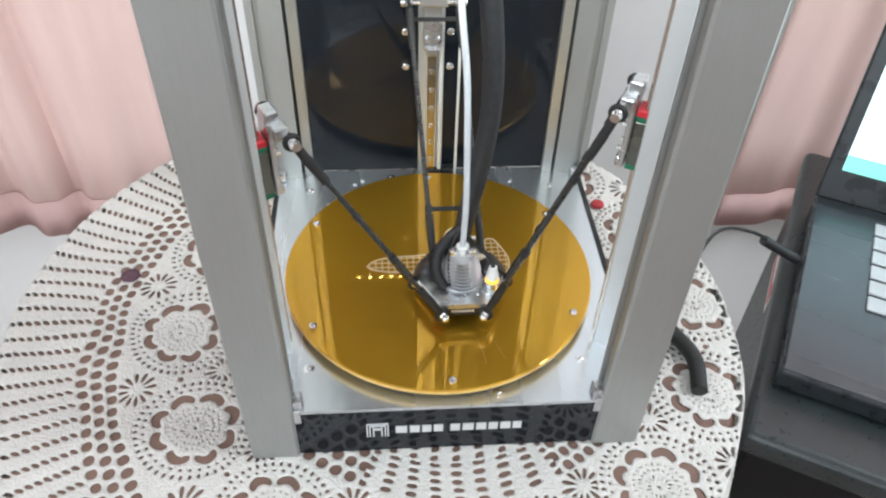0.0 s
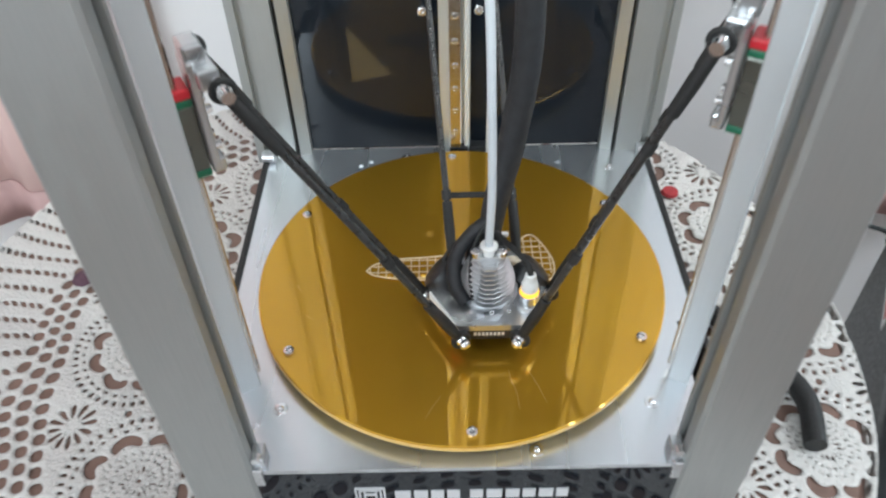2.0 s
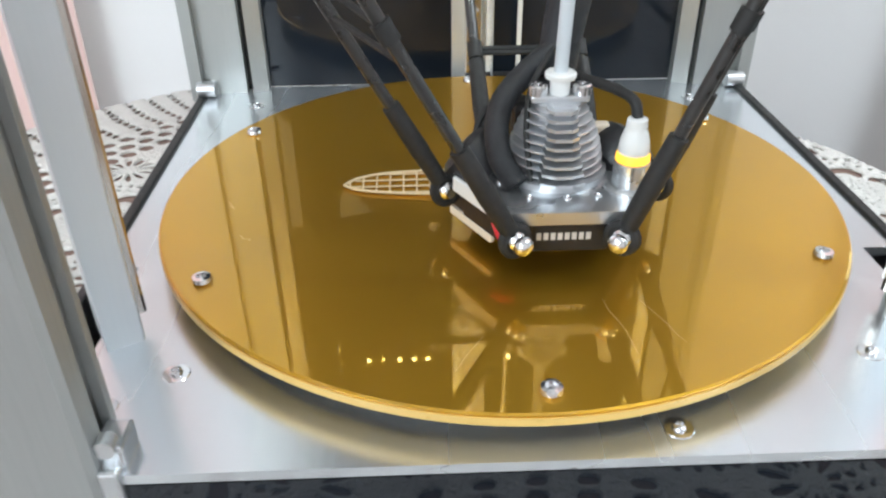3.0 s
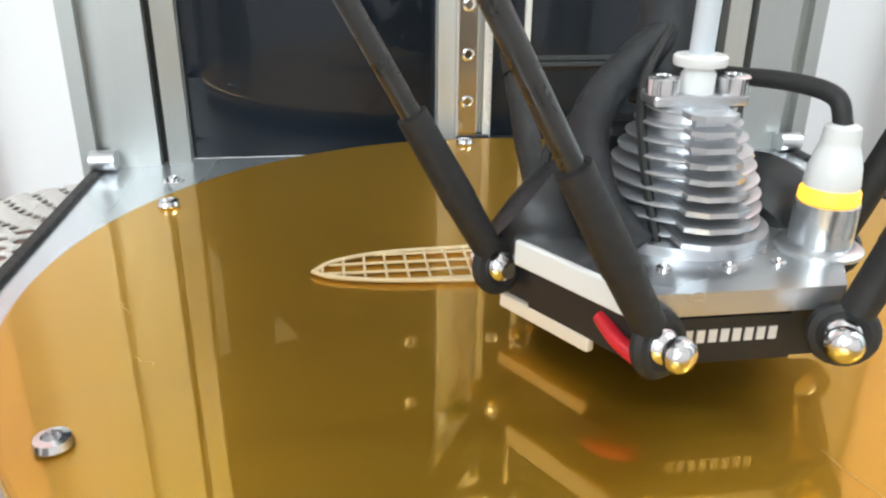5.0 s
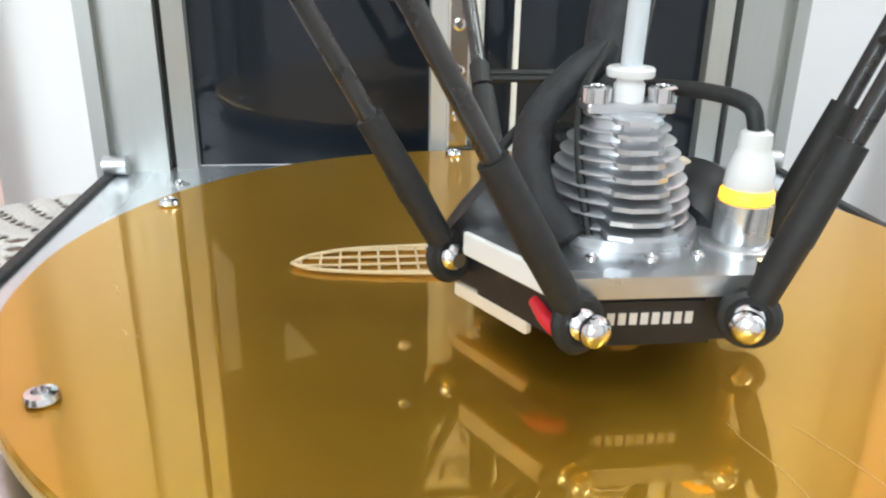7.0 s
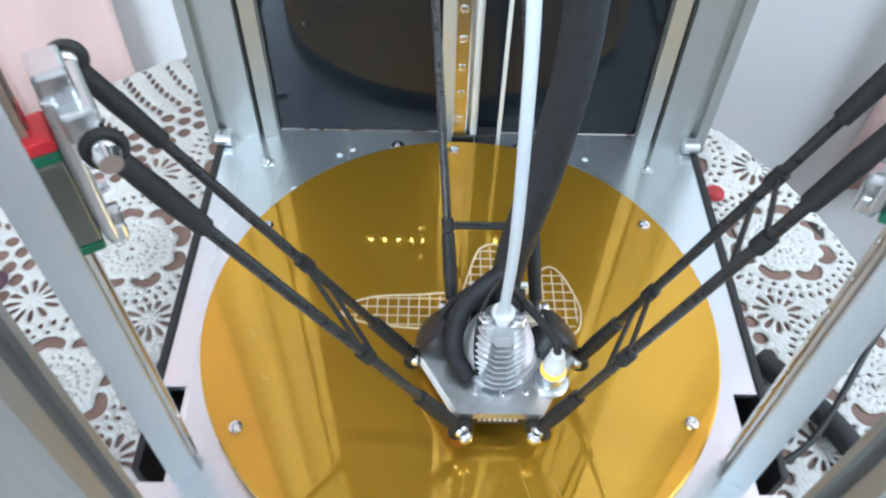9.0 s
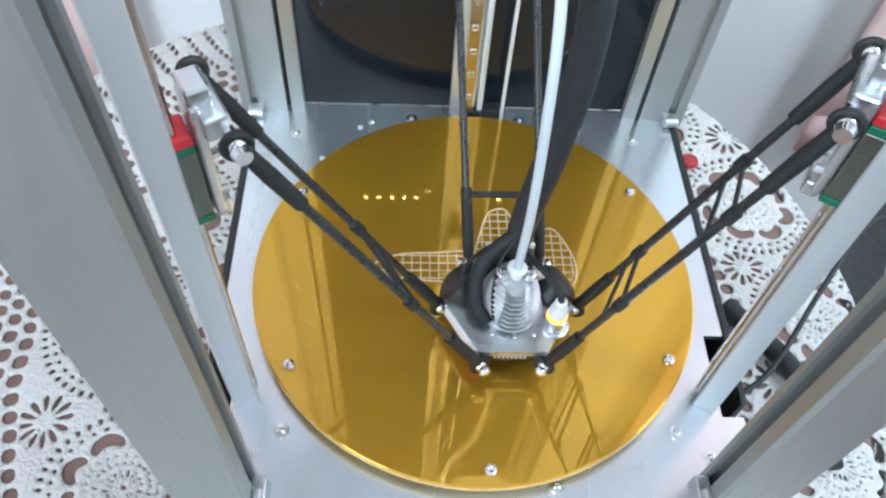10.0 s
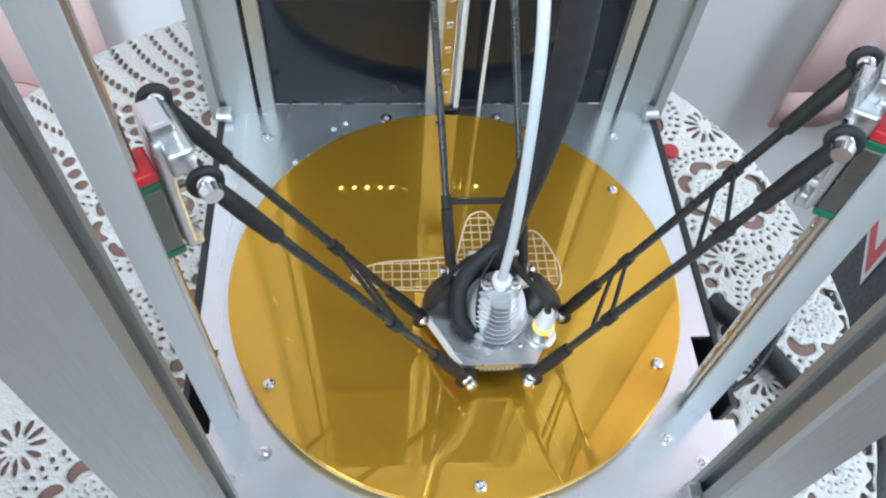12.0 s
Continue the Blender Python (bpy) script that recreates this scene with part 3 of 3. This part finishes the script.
HEAD = Vector((0.0120, -0.0290, 0.0))
JZ, JR, JS = 0.0132, 0.0245, 0.016
tops = {}
for deg, zc, rj, plain in ((210, 0.150, 0.098, False), (-30, 0.164, 0.0995, False), (90, 0.142, 0.096, True)):
    tops[deg] = tower(deg, zc, rj, plain)
    w = tops[deg]
    low = [Matrix.Translation(HEAD) @ rot_z(deg) @ Vector((JR, s * JS, JZ)) for s in (-1, 1)]
    rods = []
    for a, b in zip(w, low):
        d = (b - a).normalized()
        bm = bmesh.new()
        cyl(bm, a + d * 0.022, b - d * 0.022, 0.0016, seg=14)
        rod = pp("arm_rod", bm, CARBON, None, "dark carbon fibre arm rod", True)
        for p, q in ((a, d), (b, -d)):
            bm = bmesh.new()
            t = rot_z(deg).to_3x3() @ Vector((0, 1, 0))
            side = t.cross(q)
            tube(bm, [p + (q * math.cos(2 * math.pi * k / 20) + side * math.sin(2 * math.pi * k / 20)) * 0.0036 for k in range(20)], 0.0013, 8, closed=True, flat=1.0)
            cyl(bm, p + q * 0.0035, p + q * 0.014, 0.0024, 0.0026, seg=16)
            cyl(bm, p + q * 0.0135, p + q * 0.029, 0.0027, 0.0024, seg=16)
            part("rod_end", bm, RUBBER, rod, "black plastic ball joint end", True)
            bm = bmesh.new()
            bmesh.ops.create_uvsphere(bm, u_segments=16, v_segments=10, radius=0.0029, matrix=Matrix.Translation(p))
            part("joint_ball", bm, STEEL, rod, "polished steel ball", True)
        rods.append((a, b))
    d = (rods[0][1] - rods[0][0]).normalized()
    for f in {210: (0.56,), -30: (0.27, 0.64), 90: (0.06, 0.80)}[deg]:
        p, q = rods[0][0].lerp(rods[0][1], f), rods[1][0].lerp(rods[1][1], f + (0.05 if deg != 90 else 0))
        pts = [p, q, q + d * 0.009, p + d * 0.013] if deg != 90 else [p, q, q + d * 0.0014, p + d * 0.0014]
        bm = bmesh.new()
        tube(bm, pts, 0.0008, 8, closed=True)
        for c in pts[:2]:
            cyl(bm, c - d * 0.002, c + d * 0.003, 0.0023, seg=12)
        pp("tension_loop", bm, RUBBER, None, "thin black elastic loop between the rods", True)

# print head
head = thing("print_head", "printer head with finned silver heatsink on hexagonal plate", "print head", at=(HEAD.x, HEAD.y, 0.006))
head.matrix_world = Matrix.Translation((HEAD.x, HEAD.y, 0.0))


def hexagon(r_pair, half_pair, grow=0.0):
    pts = []
    for deg in (-30, 90, 210):
        for s in (-1, 1):
            v = rot_z(deg) @ Vector((r_pair + grow, s * (half_pair), 0))
            pts.append((v.x, v.y))
    return pts


UP = -0.0075


def hp(name, bm, mat, label="", smooth=False):
    """A part that sits on top of the head's plate."""
    ob = part(name, bm, mat, head, label, smooth)
    ob.location.z = UP
    return ob


bm = bmesh.new()
prism(bm, hexagon(0.0242, 0.0128), 0.0155, 0.0190)
part("mount_plate", bm, ALU_BRIGHT, head, "hexagonal bright aluminium plate")
bm = bmesh.new()
prism(bm, hexagon(0.0218, 0.0112), 0.0068, 0.0155)
part("lower_block", bm, BLACK, head, "black lower block")
bm = bmesh.new()
prism(bm, hexagon(0.0190, 0.0095), 0.0046, 0.0068)
part("heat_shield", bm, BLACK, head, "dark insulation under the block")
bm = bmesh.new()
box(bm, (0, -0.0208, 0.0112), (0.0170, 0.0008, 0.0056))
part("name_plate", bm, BLACK, head, "small dark name plate")
for i in range(8):
    bm = bmesh.new()
    box(bm, (-0.0066 + i * 0.0018, -0.0213, 0.0112), (0.0012, 0.0003, 0.0020))
    part("printed_bar", bm, LOGO, head)
bm = bmesh.new()
cyl(bm, (0, 0, 0.0048), (0, 0, 0.003), 0.004, seg=16)
cyl(bm, (0, 0, 0.003), (0, 0, 0.0006), 0.0030, 0.0006, seg=16)
part("nozzle", bm, RAIL, head, "brass-toned nozzle", True)
for deg in (-30, 90, 210):
    for s in (-1, 1):
        bm = bmesh.new()
        m = rot_z(deg)
        a, b = m @ Vector((JR, s * 0.0130, JZ)), m @ Vector((JR, s * 0.0195, JZ))
        cyl(bm, a, b, 0.0014, seg=12)
        lathe(bm, [(0.0024, 0.0186), (0.0026, 0.0192), (0.0025, 0.0203), (0.0016, 0.0212), (0.0004, 0.0214)], m @ Matrix.Translation((JR, 0, JZ)) @ pose(0, 0, 0, -90 * s, 0, 0), 16)
        part("joint_pin", bm, STEEL, head, "polished steel joint pin", True)
bm = bmesh.new()
m = rot_z(210)
# white colour stands in for the bright reflection along the plate's edge
box(bm, (0.0244, 0.0, 0.0171), (0.0012, 0.0236, 0.0042), m, bevel=0.0004)
part("plate_edge_glare", bm, WHITE, head, "plate edge with its white reflection put into the colour")
bm = bmesh.new()
box(bm, (0.0212, -0.008, 0.0056), (0.0016, 0.020, 0.0026), m, bevel=0.0004)
part("lower_strip", bm, CREAM, head, "pale lower strip")
bm = bmesh.new()
box(bm, (0.0190, -0.010, 0.0105), (0.0045, 0.019, 0.0075), m, bevel=0.0008)
part("side_duct", bm, BLACK, head, "black air duct at the flank")
bm = bmesh.new()
tube(bm, smooth_path([m @ Vector((0.0214, 0.0035, 0.0112)), m @ Vector((0.0226, 0.0078, 0.0096)), m @ Vector((0.0222, 0.0125, 0.0078))]), 0.0013)
part("red_sleeve", bm, RED, head, "red wire sleeve", True)

# finned heatsink: round fins in a domed stack, with a narrow stepped rib down the front
fins = 9
for i in range(fins):
    z = 0.0290 + i * 0.00214
    u = i / (fins - 1)
    r = 0.0130 - 0.0060 * u ** 1.7
    bm = bmesh.new()
    lathe(bm, [(r - 0.0003, z), (r, z + 0.0002), (r, z + 0.0004), (r - 0.0003, z + 0.0006)], Matrix.Translation((0, 0.0016, 0)), 36)
    hp("cooling_fin", bm, CAST, "thin aluminium cooling fin", True)
    k = 1 - u
    y0, half = -0.0088 - 0.0066 * k, 0.0038 + 0.0020 * k * k
    bm = bmesh.new()
    prism(bm, [(-half, -0.003), (-half, y0 + 0.0016), (-0.0022, y0), (0.0022, y0), (half, y0 + 0.0016), (half, -0.003)], z, z + 0.0008)
    hp("rib_fin", bm, CAST, "thick front rib of the heatsink")
bm = bmesh.new()
lathe(bm, [(0.0142, 0.0265), (0.0140, 0.0282), (0.0078, 0.0288), (0.0056, 0.0470), (0.0035, 0.0474)], Matrix.Translation((0, 0.0008, 0)), 36)
box(bm, (0, -0.0036, 0.0380), (0.0046, 0.0050, 0.0186))
hp("heatsink_core", bm, CAST, "aluminium heatsink core", True)
for x, y in ((-0.0085, -0.0150), (0.0010, -0.0158), (0.0090, -0.0150), (-0.0150, -0.0060)):
    bm = bmesh.new()
    lathe(bm, [(0.0011, 0.0265), (0.0011, 0.0269), (0.0007, 0.0271), (0.0005, 0.0267)], Matrix.Translation((x, y, 0)), 12)
    hp("plate_screw", bm, STEEL, "tiny steel screw", True)
bm = bmesh.new()
box(bm, (0.0125, 0.0095, 0.0320), (0.0075, 0.0035, 0.0085), bevel=0.0006)
hp("connector_block", bm, CREAM, "tan connector block behind the heatsink")
bm = bmesh.new()
box(bm, (0, 0.0005, 0.0478), (0.0150, 0.0065, 0.0018), bevel=0.0005)
hp("clamp_bar", bm, ALU_BRIGHT, "aluminium clamp bar")
for s in (-1, 1):
    bm = bmesh.new()
    lathe(bm, [(0.0025, 0.0494), (0.0025, 0.0518), (0.0020, 0.0522), (0.0013, 0.0522), (0.0011, 0.0508), (0.0003, 0.0507)], Matrix.Translation((s * 0.0056, -0.0005, -0.0008)), 18)
    hp("clamp_screw", bm, STEEL, "hex socket steel screw", True)
bm = bmesh.new()
lathe(bm, [(0.0026, 0.0484), (0.0026, 0.0515), (0.0022, 0.0520), (0.0022, 0.0526), (0.0038, 0.0527), (0.0040, 0.0531), (0.0040, 0.0540), (0.0037, 0.0543), (0.0021, 0.0544)], seg=24)
hp("tube_collar", bm, WHITE, "white push-fit tube collar", True)
# indicator
ind = Vector((0.0180, -0.0105, 0))
bm = bmesh.new()
lathe(bm, [(0.0064, 0.0265), (0.0064, 0.0271), (0.0058, 0.0276), (0.0046, 0.0278), (0.0046, 0.0342), (0.0041, 0.0345)], Matrix.Translation(ind), 24)
hp("indicator_base", bm, ALU_BRIGHT, "turned aluminium base", True)
bm = bmesh.new()
lathe(bm, [(0.0040, 0.0343), (0.0044, 0.0346), (0.0043, 0.0360), (0.0039, 0.0366)], Matrix.Translation(ind), 24)
hp("indicator_band", bm, GLOW, "glowing yellow indicator band", True)
bm = bmesh.new()
lathe(bm, [(0.0038, 0.0364), (0.0040, 0.0370), (0.0037, 0.0398), (0.0030, 0.0422), (0.0026, 0.0430), (0.0027, 0.0436), (0.0025, 0.0455), (0.0019, 0.0459)], Matrix.Translation(ind), 24)
hp("indicator_cap", bm, WHITE, "white translucent cap", True)
bm = bmesh.new()
tube(bm, smooth_path([(ind.x, ind.y, 0.0455), (ind.x - 0.001, ind.y + 0.002, 0.0495), (0.013, -0.002, 0.0505), (0.006, 0.009, 0.050), (0.003, 0.014, 0.052)]), 0.0014)
hp("indicator_cable", bm, RUBBER, "thin black cable", True)
# side blowers and cable loop
for s, deg in ((-1, 158), (1, 22)):
    bm = bmesh.new()
    m = rot_z(deg)
    lathe(bm, [(0.0070, -0.0060), (0.0092, -0.0046), (0.0100, -0.0020), (0.0100, 0.0020), (0.0092, 0.0046), (0.0070, 0.0060), (0.003, 0.0064)], m @ Matrix.Translation((0.0215, 0, 0.0265)) @ pose(0, 0, 0, 0, 52, 0), 28)
    box(bm, (0.019, 0, 0.0185), (0.009, 0.016, 0.012), m, bevel=0.002)
    hp("side_blower", bm, BLACK, "round black side blower", True)
bm = bmesh.new()
box(bm, (0, 0.0165, 0.0335), (0.020, 0.009, 0.015), bevel=0.002)
hp("rear_housing", bm, BLACK, "black rear cable housing")
for s in (-1, 1):
    bm = bmesh.new()
    box(bm, (s * 0.0085, 0.0200, 0.0415), (0.004, 0.002, 0.0022), bevel=0.0004)
    hp("white_clip", bm, WHITE, "small white clip")
bm = bmesh.new()
tube(bm, smooth_path([(-0.011, -0.010, 0.0275), (-0.0155, -0.004, 0.034), (-0.0145, 0.005, 0.043), (-0.007, 0.012, 0.050), (0.003, 0.0165, 0.056)]), 0.0033, 12)
hp("cable_loop", bm, SLEEVE, "black sleeved cable loop", True)
bm = bmesh.new()
tube(bm, smooth_path([(-0.0075, -0.009, 0.028), (-0.0085, -0.003, 0.040), (-0.006, 0.006, 0.049), (0.001, 0.014, 0.057)]), 0.0008, 8)
hp("sensor_wire", bm, RUBBER, "thin black wire", True)
bm = bmesh.new()
tube(bm, smooth_path([(-0.018, 0.004, 0.026), (-0.020, 0.010, 0.036), (-0.012, 0.016, 0.043), (-0.003, 0.017, 0.048)]), 0.0010, 8)
hp("sensor_wire", bm, RUBBER, "thin black wire", True)

bm = bmesh.new()
hx, hy = HEAD.x, HEAD.y
tube(bm, smooth_path([(hx, hy, 0.0465), (hx + 0.0005, hy, 0.08), (hx - 0.0005, hy + 0.002, 0.12), (hx - 0.002, hy + 0.008, 0.16), (hx - 0.006, hy + 0.018, 0.20), (hx - 0.012, hy + 0.028, 0.28), (hx - 0.014, hy + 0.034, TOP)]), 0.0018, 14)
tagged(part("filament_tube", bm, TEFLON, None, "", True), "white plastic filament feed tube rising from the head", "tube")
bm = bmesh.new()
tube(bm, smooth_path([(hx + 0.001, hy + 0.015, 0.036), (hx + 0.004, hy + 0.020, 0.055), (hx + 0.011, hy + 0.028, 0.085), (hx + 0.016, hy + 0.034, 0.125), (hx + 0.014, hy + 0.038, 0.17), (hx + 0.006, hy + 0.044, 0.23), (hx - 0.004, hy + 0.05, 0.32), (hx - 0.008, hy + 0.052, TOP)]), lambda u: 0.0053 + 0.0009 * min(1.0, u * 4), 16)
tagged(part("sleeved_cable", bm, SLEEVE, None, "", True), "thick black sleeved cable rising from the head", "cable")

# LED light bar high up between the towers, known only by its reflected LEDs
bar = thing("light_bar", "slim black light bar with small white LEDs", "light", at=(-0.003, -0.0857, 0.339))
# body and arms are added, unseen; the body blocks the LEDs from below
bm = bmesh.new()
box(bm, (0, -0.004, 0.0), (0.19, 0.010, 0.012), bevel=0.0005)
box(bm, (0, 0.0010, -0.0024), (0.19, 0.0026, 0.0016))  # unseen lip added to keep LED light off the bed below
part("bar_body", bm, BLACK, bar)
for s in (-1, 1):
    bm = bmesh.new()
    tube(bm, [(s * 0.084, -0.004, 0.0), (s * 0.100 + 0.008, -0.030, 0.0)], 0.0025, 8)
    part("bar_arm", bm, BLACK, bar)
for x in (-0.0735, -0.0598, -0.0461, -0.0330, -0.0211, 0.0508, 0.0675):
    bm = bmesh.new()
    box(bm, (x + 0.003, 0.0017, 0.0003), (0.0033, 0.001, 0.0034))
    part("led", bm, LED, bar, "bright white LED")

# ---- printed part ----
def lattice():
    """Cream lattice lying on the bed: outline loops and a square grid clipped to them."""
    shapes = [[(-0.048, 0.001), (-0.044, 0.0055), (-0.034, 0.009), (-0.018, 0.010), (0.0, 0.010), (0.0, -0.006), (-0.018, -0.006), (-0.034, -0.0045), (-0.044, -0.002)],
              [(0.0, 0.010), (0.006, 0.030), (0.010, 0.036), (0.017, 0.036), (0.022, 0.022), (0.026, 0.010)],
              [(-0.002, -0.006), (-0.001, -0.019), (0.004, -0.020), (0.010, -0.036), (0.016, -0.0365), (0.022, -0.024), (0.026, -0.006)],
              [(0.026, 0.012), (0.034, 0.024), (0.040, 0.024), (0.046, 0.012), (0.048, 0.002), (0.044, -0.008), (0.026, -0.008)]]

    def inside(p, poly):
        c = False
        for (x0, y0), (x1, y1) in zip(poly, poly[1:] + poly[:1]):
            if (y0 > p[1]) != (y1 > p[1]) and p[0] < (x1 - x0) * (p[1] - y0) / (y1 - y0) + x0:
                c = not c
        return c
    ob = thing("printed_lattice", "cream plastic lattice being printed on the amber bed", "print")
    for poly in shapes:
        bm = bmesh.new()
        loop = smooth_path([(x, y, 0.0008) for x, y in poly + poly[:1]], 4)[:-1]
        tube(bm, loop, 0.00045, 6, closed=True)
        xs, ys = [p[0] for p in poly], [p[1] for p in poly]
        g = 0.0042
        for axis in (0, 1):
            lo, hi = (min(xs), max(xs)) if axis == 0 else (min(ys), max(ys))
            k = math.ceil(lo / g)
            while k * g < hi:
                other = (min(ys), max(ys)) if axis == 0 else (min(xs), max(xs))
                run, n = [], 120
                for i in range(n + 1):
                    o = other[0] + (other[1] - other[0]) * i / n
                    p = (k * g, o) if axis == 0 else (o, k * g)
                    if inside(p, poly):
                        run.append(p)
                    elif run:
                        if len(run) > 2:
                            tube(bm, [(*run[0], 0.0006), (*run[-1], 0.0006)], 0.00031, 6)
                        run = []
                if len(run) > 2:
                    tube(bm, [(*run[0], 0.0006), (*run[-1], 0.0006)], 0.00031, 6)
                k += 1
        part("lattice_panel", bm, FILAMENT, ob)
    return ob


lattice()

# ---- laptop on its black stand ----
LA = -29.3
LM = pose(0.238, -0.052, 0, 0, 0, LA)
stand = thing("black_box", "black plastic box standing beside the table under the laptop", "box", at=(0.40, 0.03, FLOOR_Z))
SI = Matrix.Translation((-0.40, -0.03, -FLOOR_Z))
bm = bmesh.new()
box(bm, (0.178, 0.1335, (FLOOR_Z - 0.104) / 2), (0.366, 0.349, -0.104 - FLOOR_Z), LM, bevel=0.004, seg=2)
part("body", bm, STANDBLACK, stand).matrix_parent_inverse = SI
bm = bmesh.new()
box(bm, (0.178, 0.1335, -0.092), (0.38, 0.363, 0.024), LM, bevel=0.007, seg=4)
part("lid", bm, LIDBLACK, stand, "worn dark lid with rounded edges").matrix_parent_inverse = SI
for name, g, x, mat, text in (("sign_ground", 0.0, -0.0056, WHITE, "white square sign ground"), ("sign_frame", 0.006, -0.0060, RED, "red sign frame"), ("sign_centre", 0.019, -0.0064, WHITE, "white sign centre")):
    bm = bmesh.new()
    box(bm, (0, 0, 0), (0.0006, 0.082 - 2 * g, 0.066 - 2 * g), LM @ Matrix.Translation((x, 0.198, -0.130)) @ pose(0, 0, 0, -6, 0, 0), bevel=0.0001, seg=1)
    part(name, bm, mat, stand, text).matrix_parent_inverse = SI

laptop = thing("laptop", "open dark laptop with a bright screen", "laptop")
laptop.matrix_world = LM @ Matrix.Translation((0, 0, -0.0803))
bm = bmesh.new()
box(bm, (0.165, 0.108, 0.011), (0.33, 0.216, 0.018), bevel=0.003, seg=3)
part("base", bm, LAPTOP, laptop)
bm = bmesh.new()
box(bm, (0.165, 0.102, 0.0203), (0.326, 0.200, 0.0012), bevel=0.0004)
part("deck", bm, DECK, laptop, "brushed dark metal palm rest")
for j in range(6):
    for i in range(13):
        bm = bmesh.new()
        box(bm, (0.058 + i * 0.0195, 0.094 + j * 0.0185, 0.0222), (0.0165, 0.0155, 0.0022), bevel=0.0006, seg=1)
        part("key", bm, KEY, laptop)
bm = bmesh.new()
tilt = pose(0, 0.216, 0.018, -18, 0, 0)
box(bm, (0.165, 0.004, 0.110), (0.33, 0.008, 0.22), tilt, bevel=0.002)
lid = part("lid", bm, LAPTOP, laptop, "dark screen lid")
bm = bmesh.new()
box(bm, (0.165, -0.0008, 0.118), (0.306, 0.0012, 0.178), tilt)
part("screen", bm, SCREEN, lid, "bright screen")
bm = bmesh.new()
box(bm, (0.165, -0.0018, 0.036), (0.306, 0.0010, 0.014), tilt)
part("task_bar", bm, SCREEN_GREEN, lid, "teal bar on the screen")

# usb lead
bm = bmesh.new()
tube(bm, smooth_path([(0.1185, -0.050, -0.035), (0.145, -0.034, -0.032), (0.178, 0.006, -0.022), (0.212, 0.044, -0.016), (0.25, 0.062, -0.034), (0.278, 0.064, -0.052)]), 0.0014, 8)
cable = tagged(part("usb_cable", bm, RUBBER, None, "", True), "thin black cable running to the laptop", "cable")
bm = bmesh.new()
tube(bm, [(0.264, 0.064, -0.045), (0.298, 0.061, -0.066)], 0.0042, 10)
part("plug", bm, BLACK, cable, "black plug", True)
bm = bmesh.new()
tube(bm, smooth_path([(0.138, 0.012, TABLE_Z + 0.006), (0.152, -0.006, TABLE_Z + 0.007), (0.164, -0.026, TABLE_Z + 0.007), (0.173, -0.050, TABLE_Z + 0.007), (0.169, -0.076, TABLE_Z + 0.006)]), 0.0056, 12)
tagged(part("black_hose", bm, RUBBER, None, "", True), "short thick black cable end lying on the lace", "cable")
bm = bmesh.new()
lathe(bm, [(0.0035, 0), (0.0058, 0.0015), (0.005, 0.0035), (0.002, 0.0045)], Matrix.Translation((0.1425, 0.119, TABLE_Z)), 14)
tagged(part("red_bead", bm, material("dark_red_yarn", (0.36, 0.035, 0.04), 0.8, 0, 0.2, 300, 0.5, 600), None, "", True), "small dark red crocheted knot on the cloth", "ornament")
bm = bmesh.new()
lathe(bm, [(0.004, 0), (0.0075, 0.0008), (0.006, 0.0022), (0.002, 0.003)], Matrix.Translation((-0.227, 0.052, TABLE_Z)), 9)
tagged(part("purple_knot", bm, material("dark_purple_yarn", (0.10, 0.05, 0.07), 0.9, 0, 0.2, 300, 0.5, 600), None, "", True), "dark purple yarn knot on the cloth", "ornament")


# scratch glints on the bed: pale threads that stand in for reflections
rng = random.Random(11)
for x, y, a, n in ((-0.080, -0.012, 115, 0.006), (0.024, -0.084, 100, 0.022), (0.036, -0.080, 112, 0.018), (-0.018, -0.088, 60, 0.014), (-0.006, -0.020, 128, 0.030), (-0.072, -0.030, 140, 0.005)):
    bm = bmesh.new()
    pts = [(x + (k / 5) * n * math.cos(radians(a)) + rng.uniform(-0.0004, 0.0004), y + (k / 5) * n * math.sin(radians(a)) + rng.uniform(-0.0004, 0.0004), 0.00004) for k in range(6)]
    tube(bm, smooth_path(pts, 4), lambda u: 0.00004 + 0.00004 * math.sin(math.pi * u), 5, flat=0.3)
    tagged(part("scratch_glint", bm, AMBER_EDGE, None, "", True), "thin pale streak on the amber bed, a scratch glint drawn as a thread", "glue trace", "glue traces on the bed")
for x, y in ((-0.077, 0.077), (-0.070, 0.081), (-0.058, 0.100), (-0.052, 0.104), (0.062, 0.100)):
    bm = bmesh.new()
    lathe(bm, [(0.0012, 0), (0.0016, 0.0003), (0.0007, 0.0007)], Matrix.Translation((x, y, 0 if math.hypot(x, y) < 0.1015 else PLATE_Z)), 7)
    tagged(part("plastic_crumb", bm, TEFLON), "small pale plastic crumb beside the bed", "crumb", "plastic crumbs near the bed")
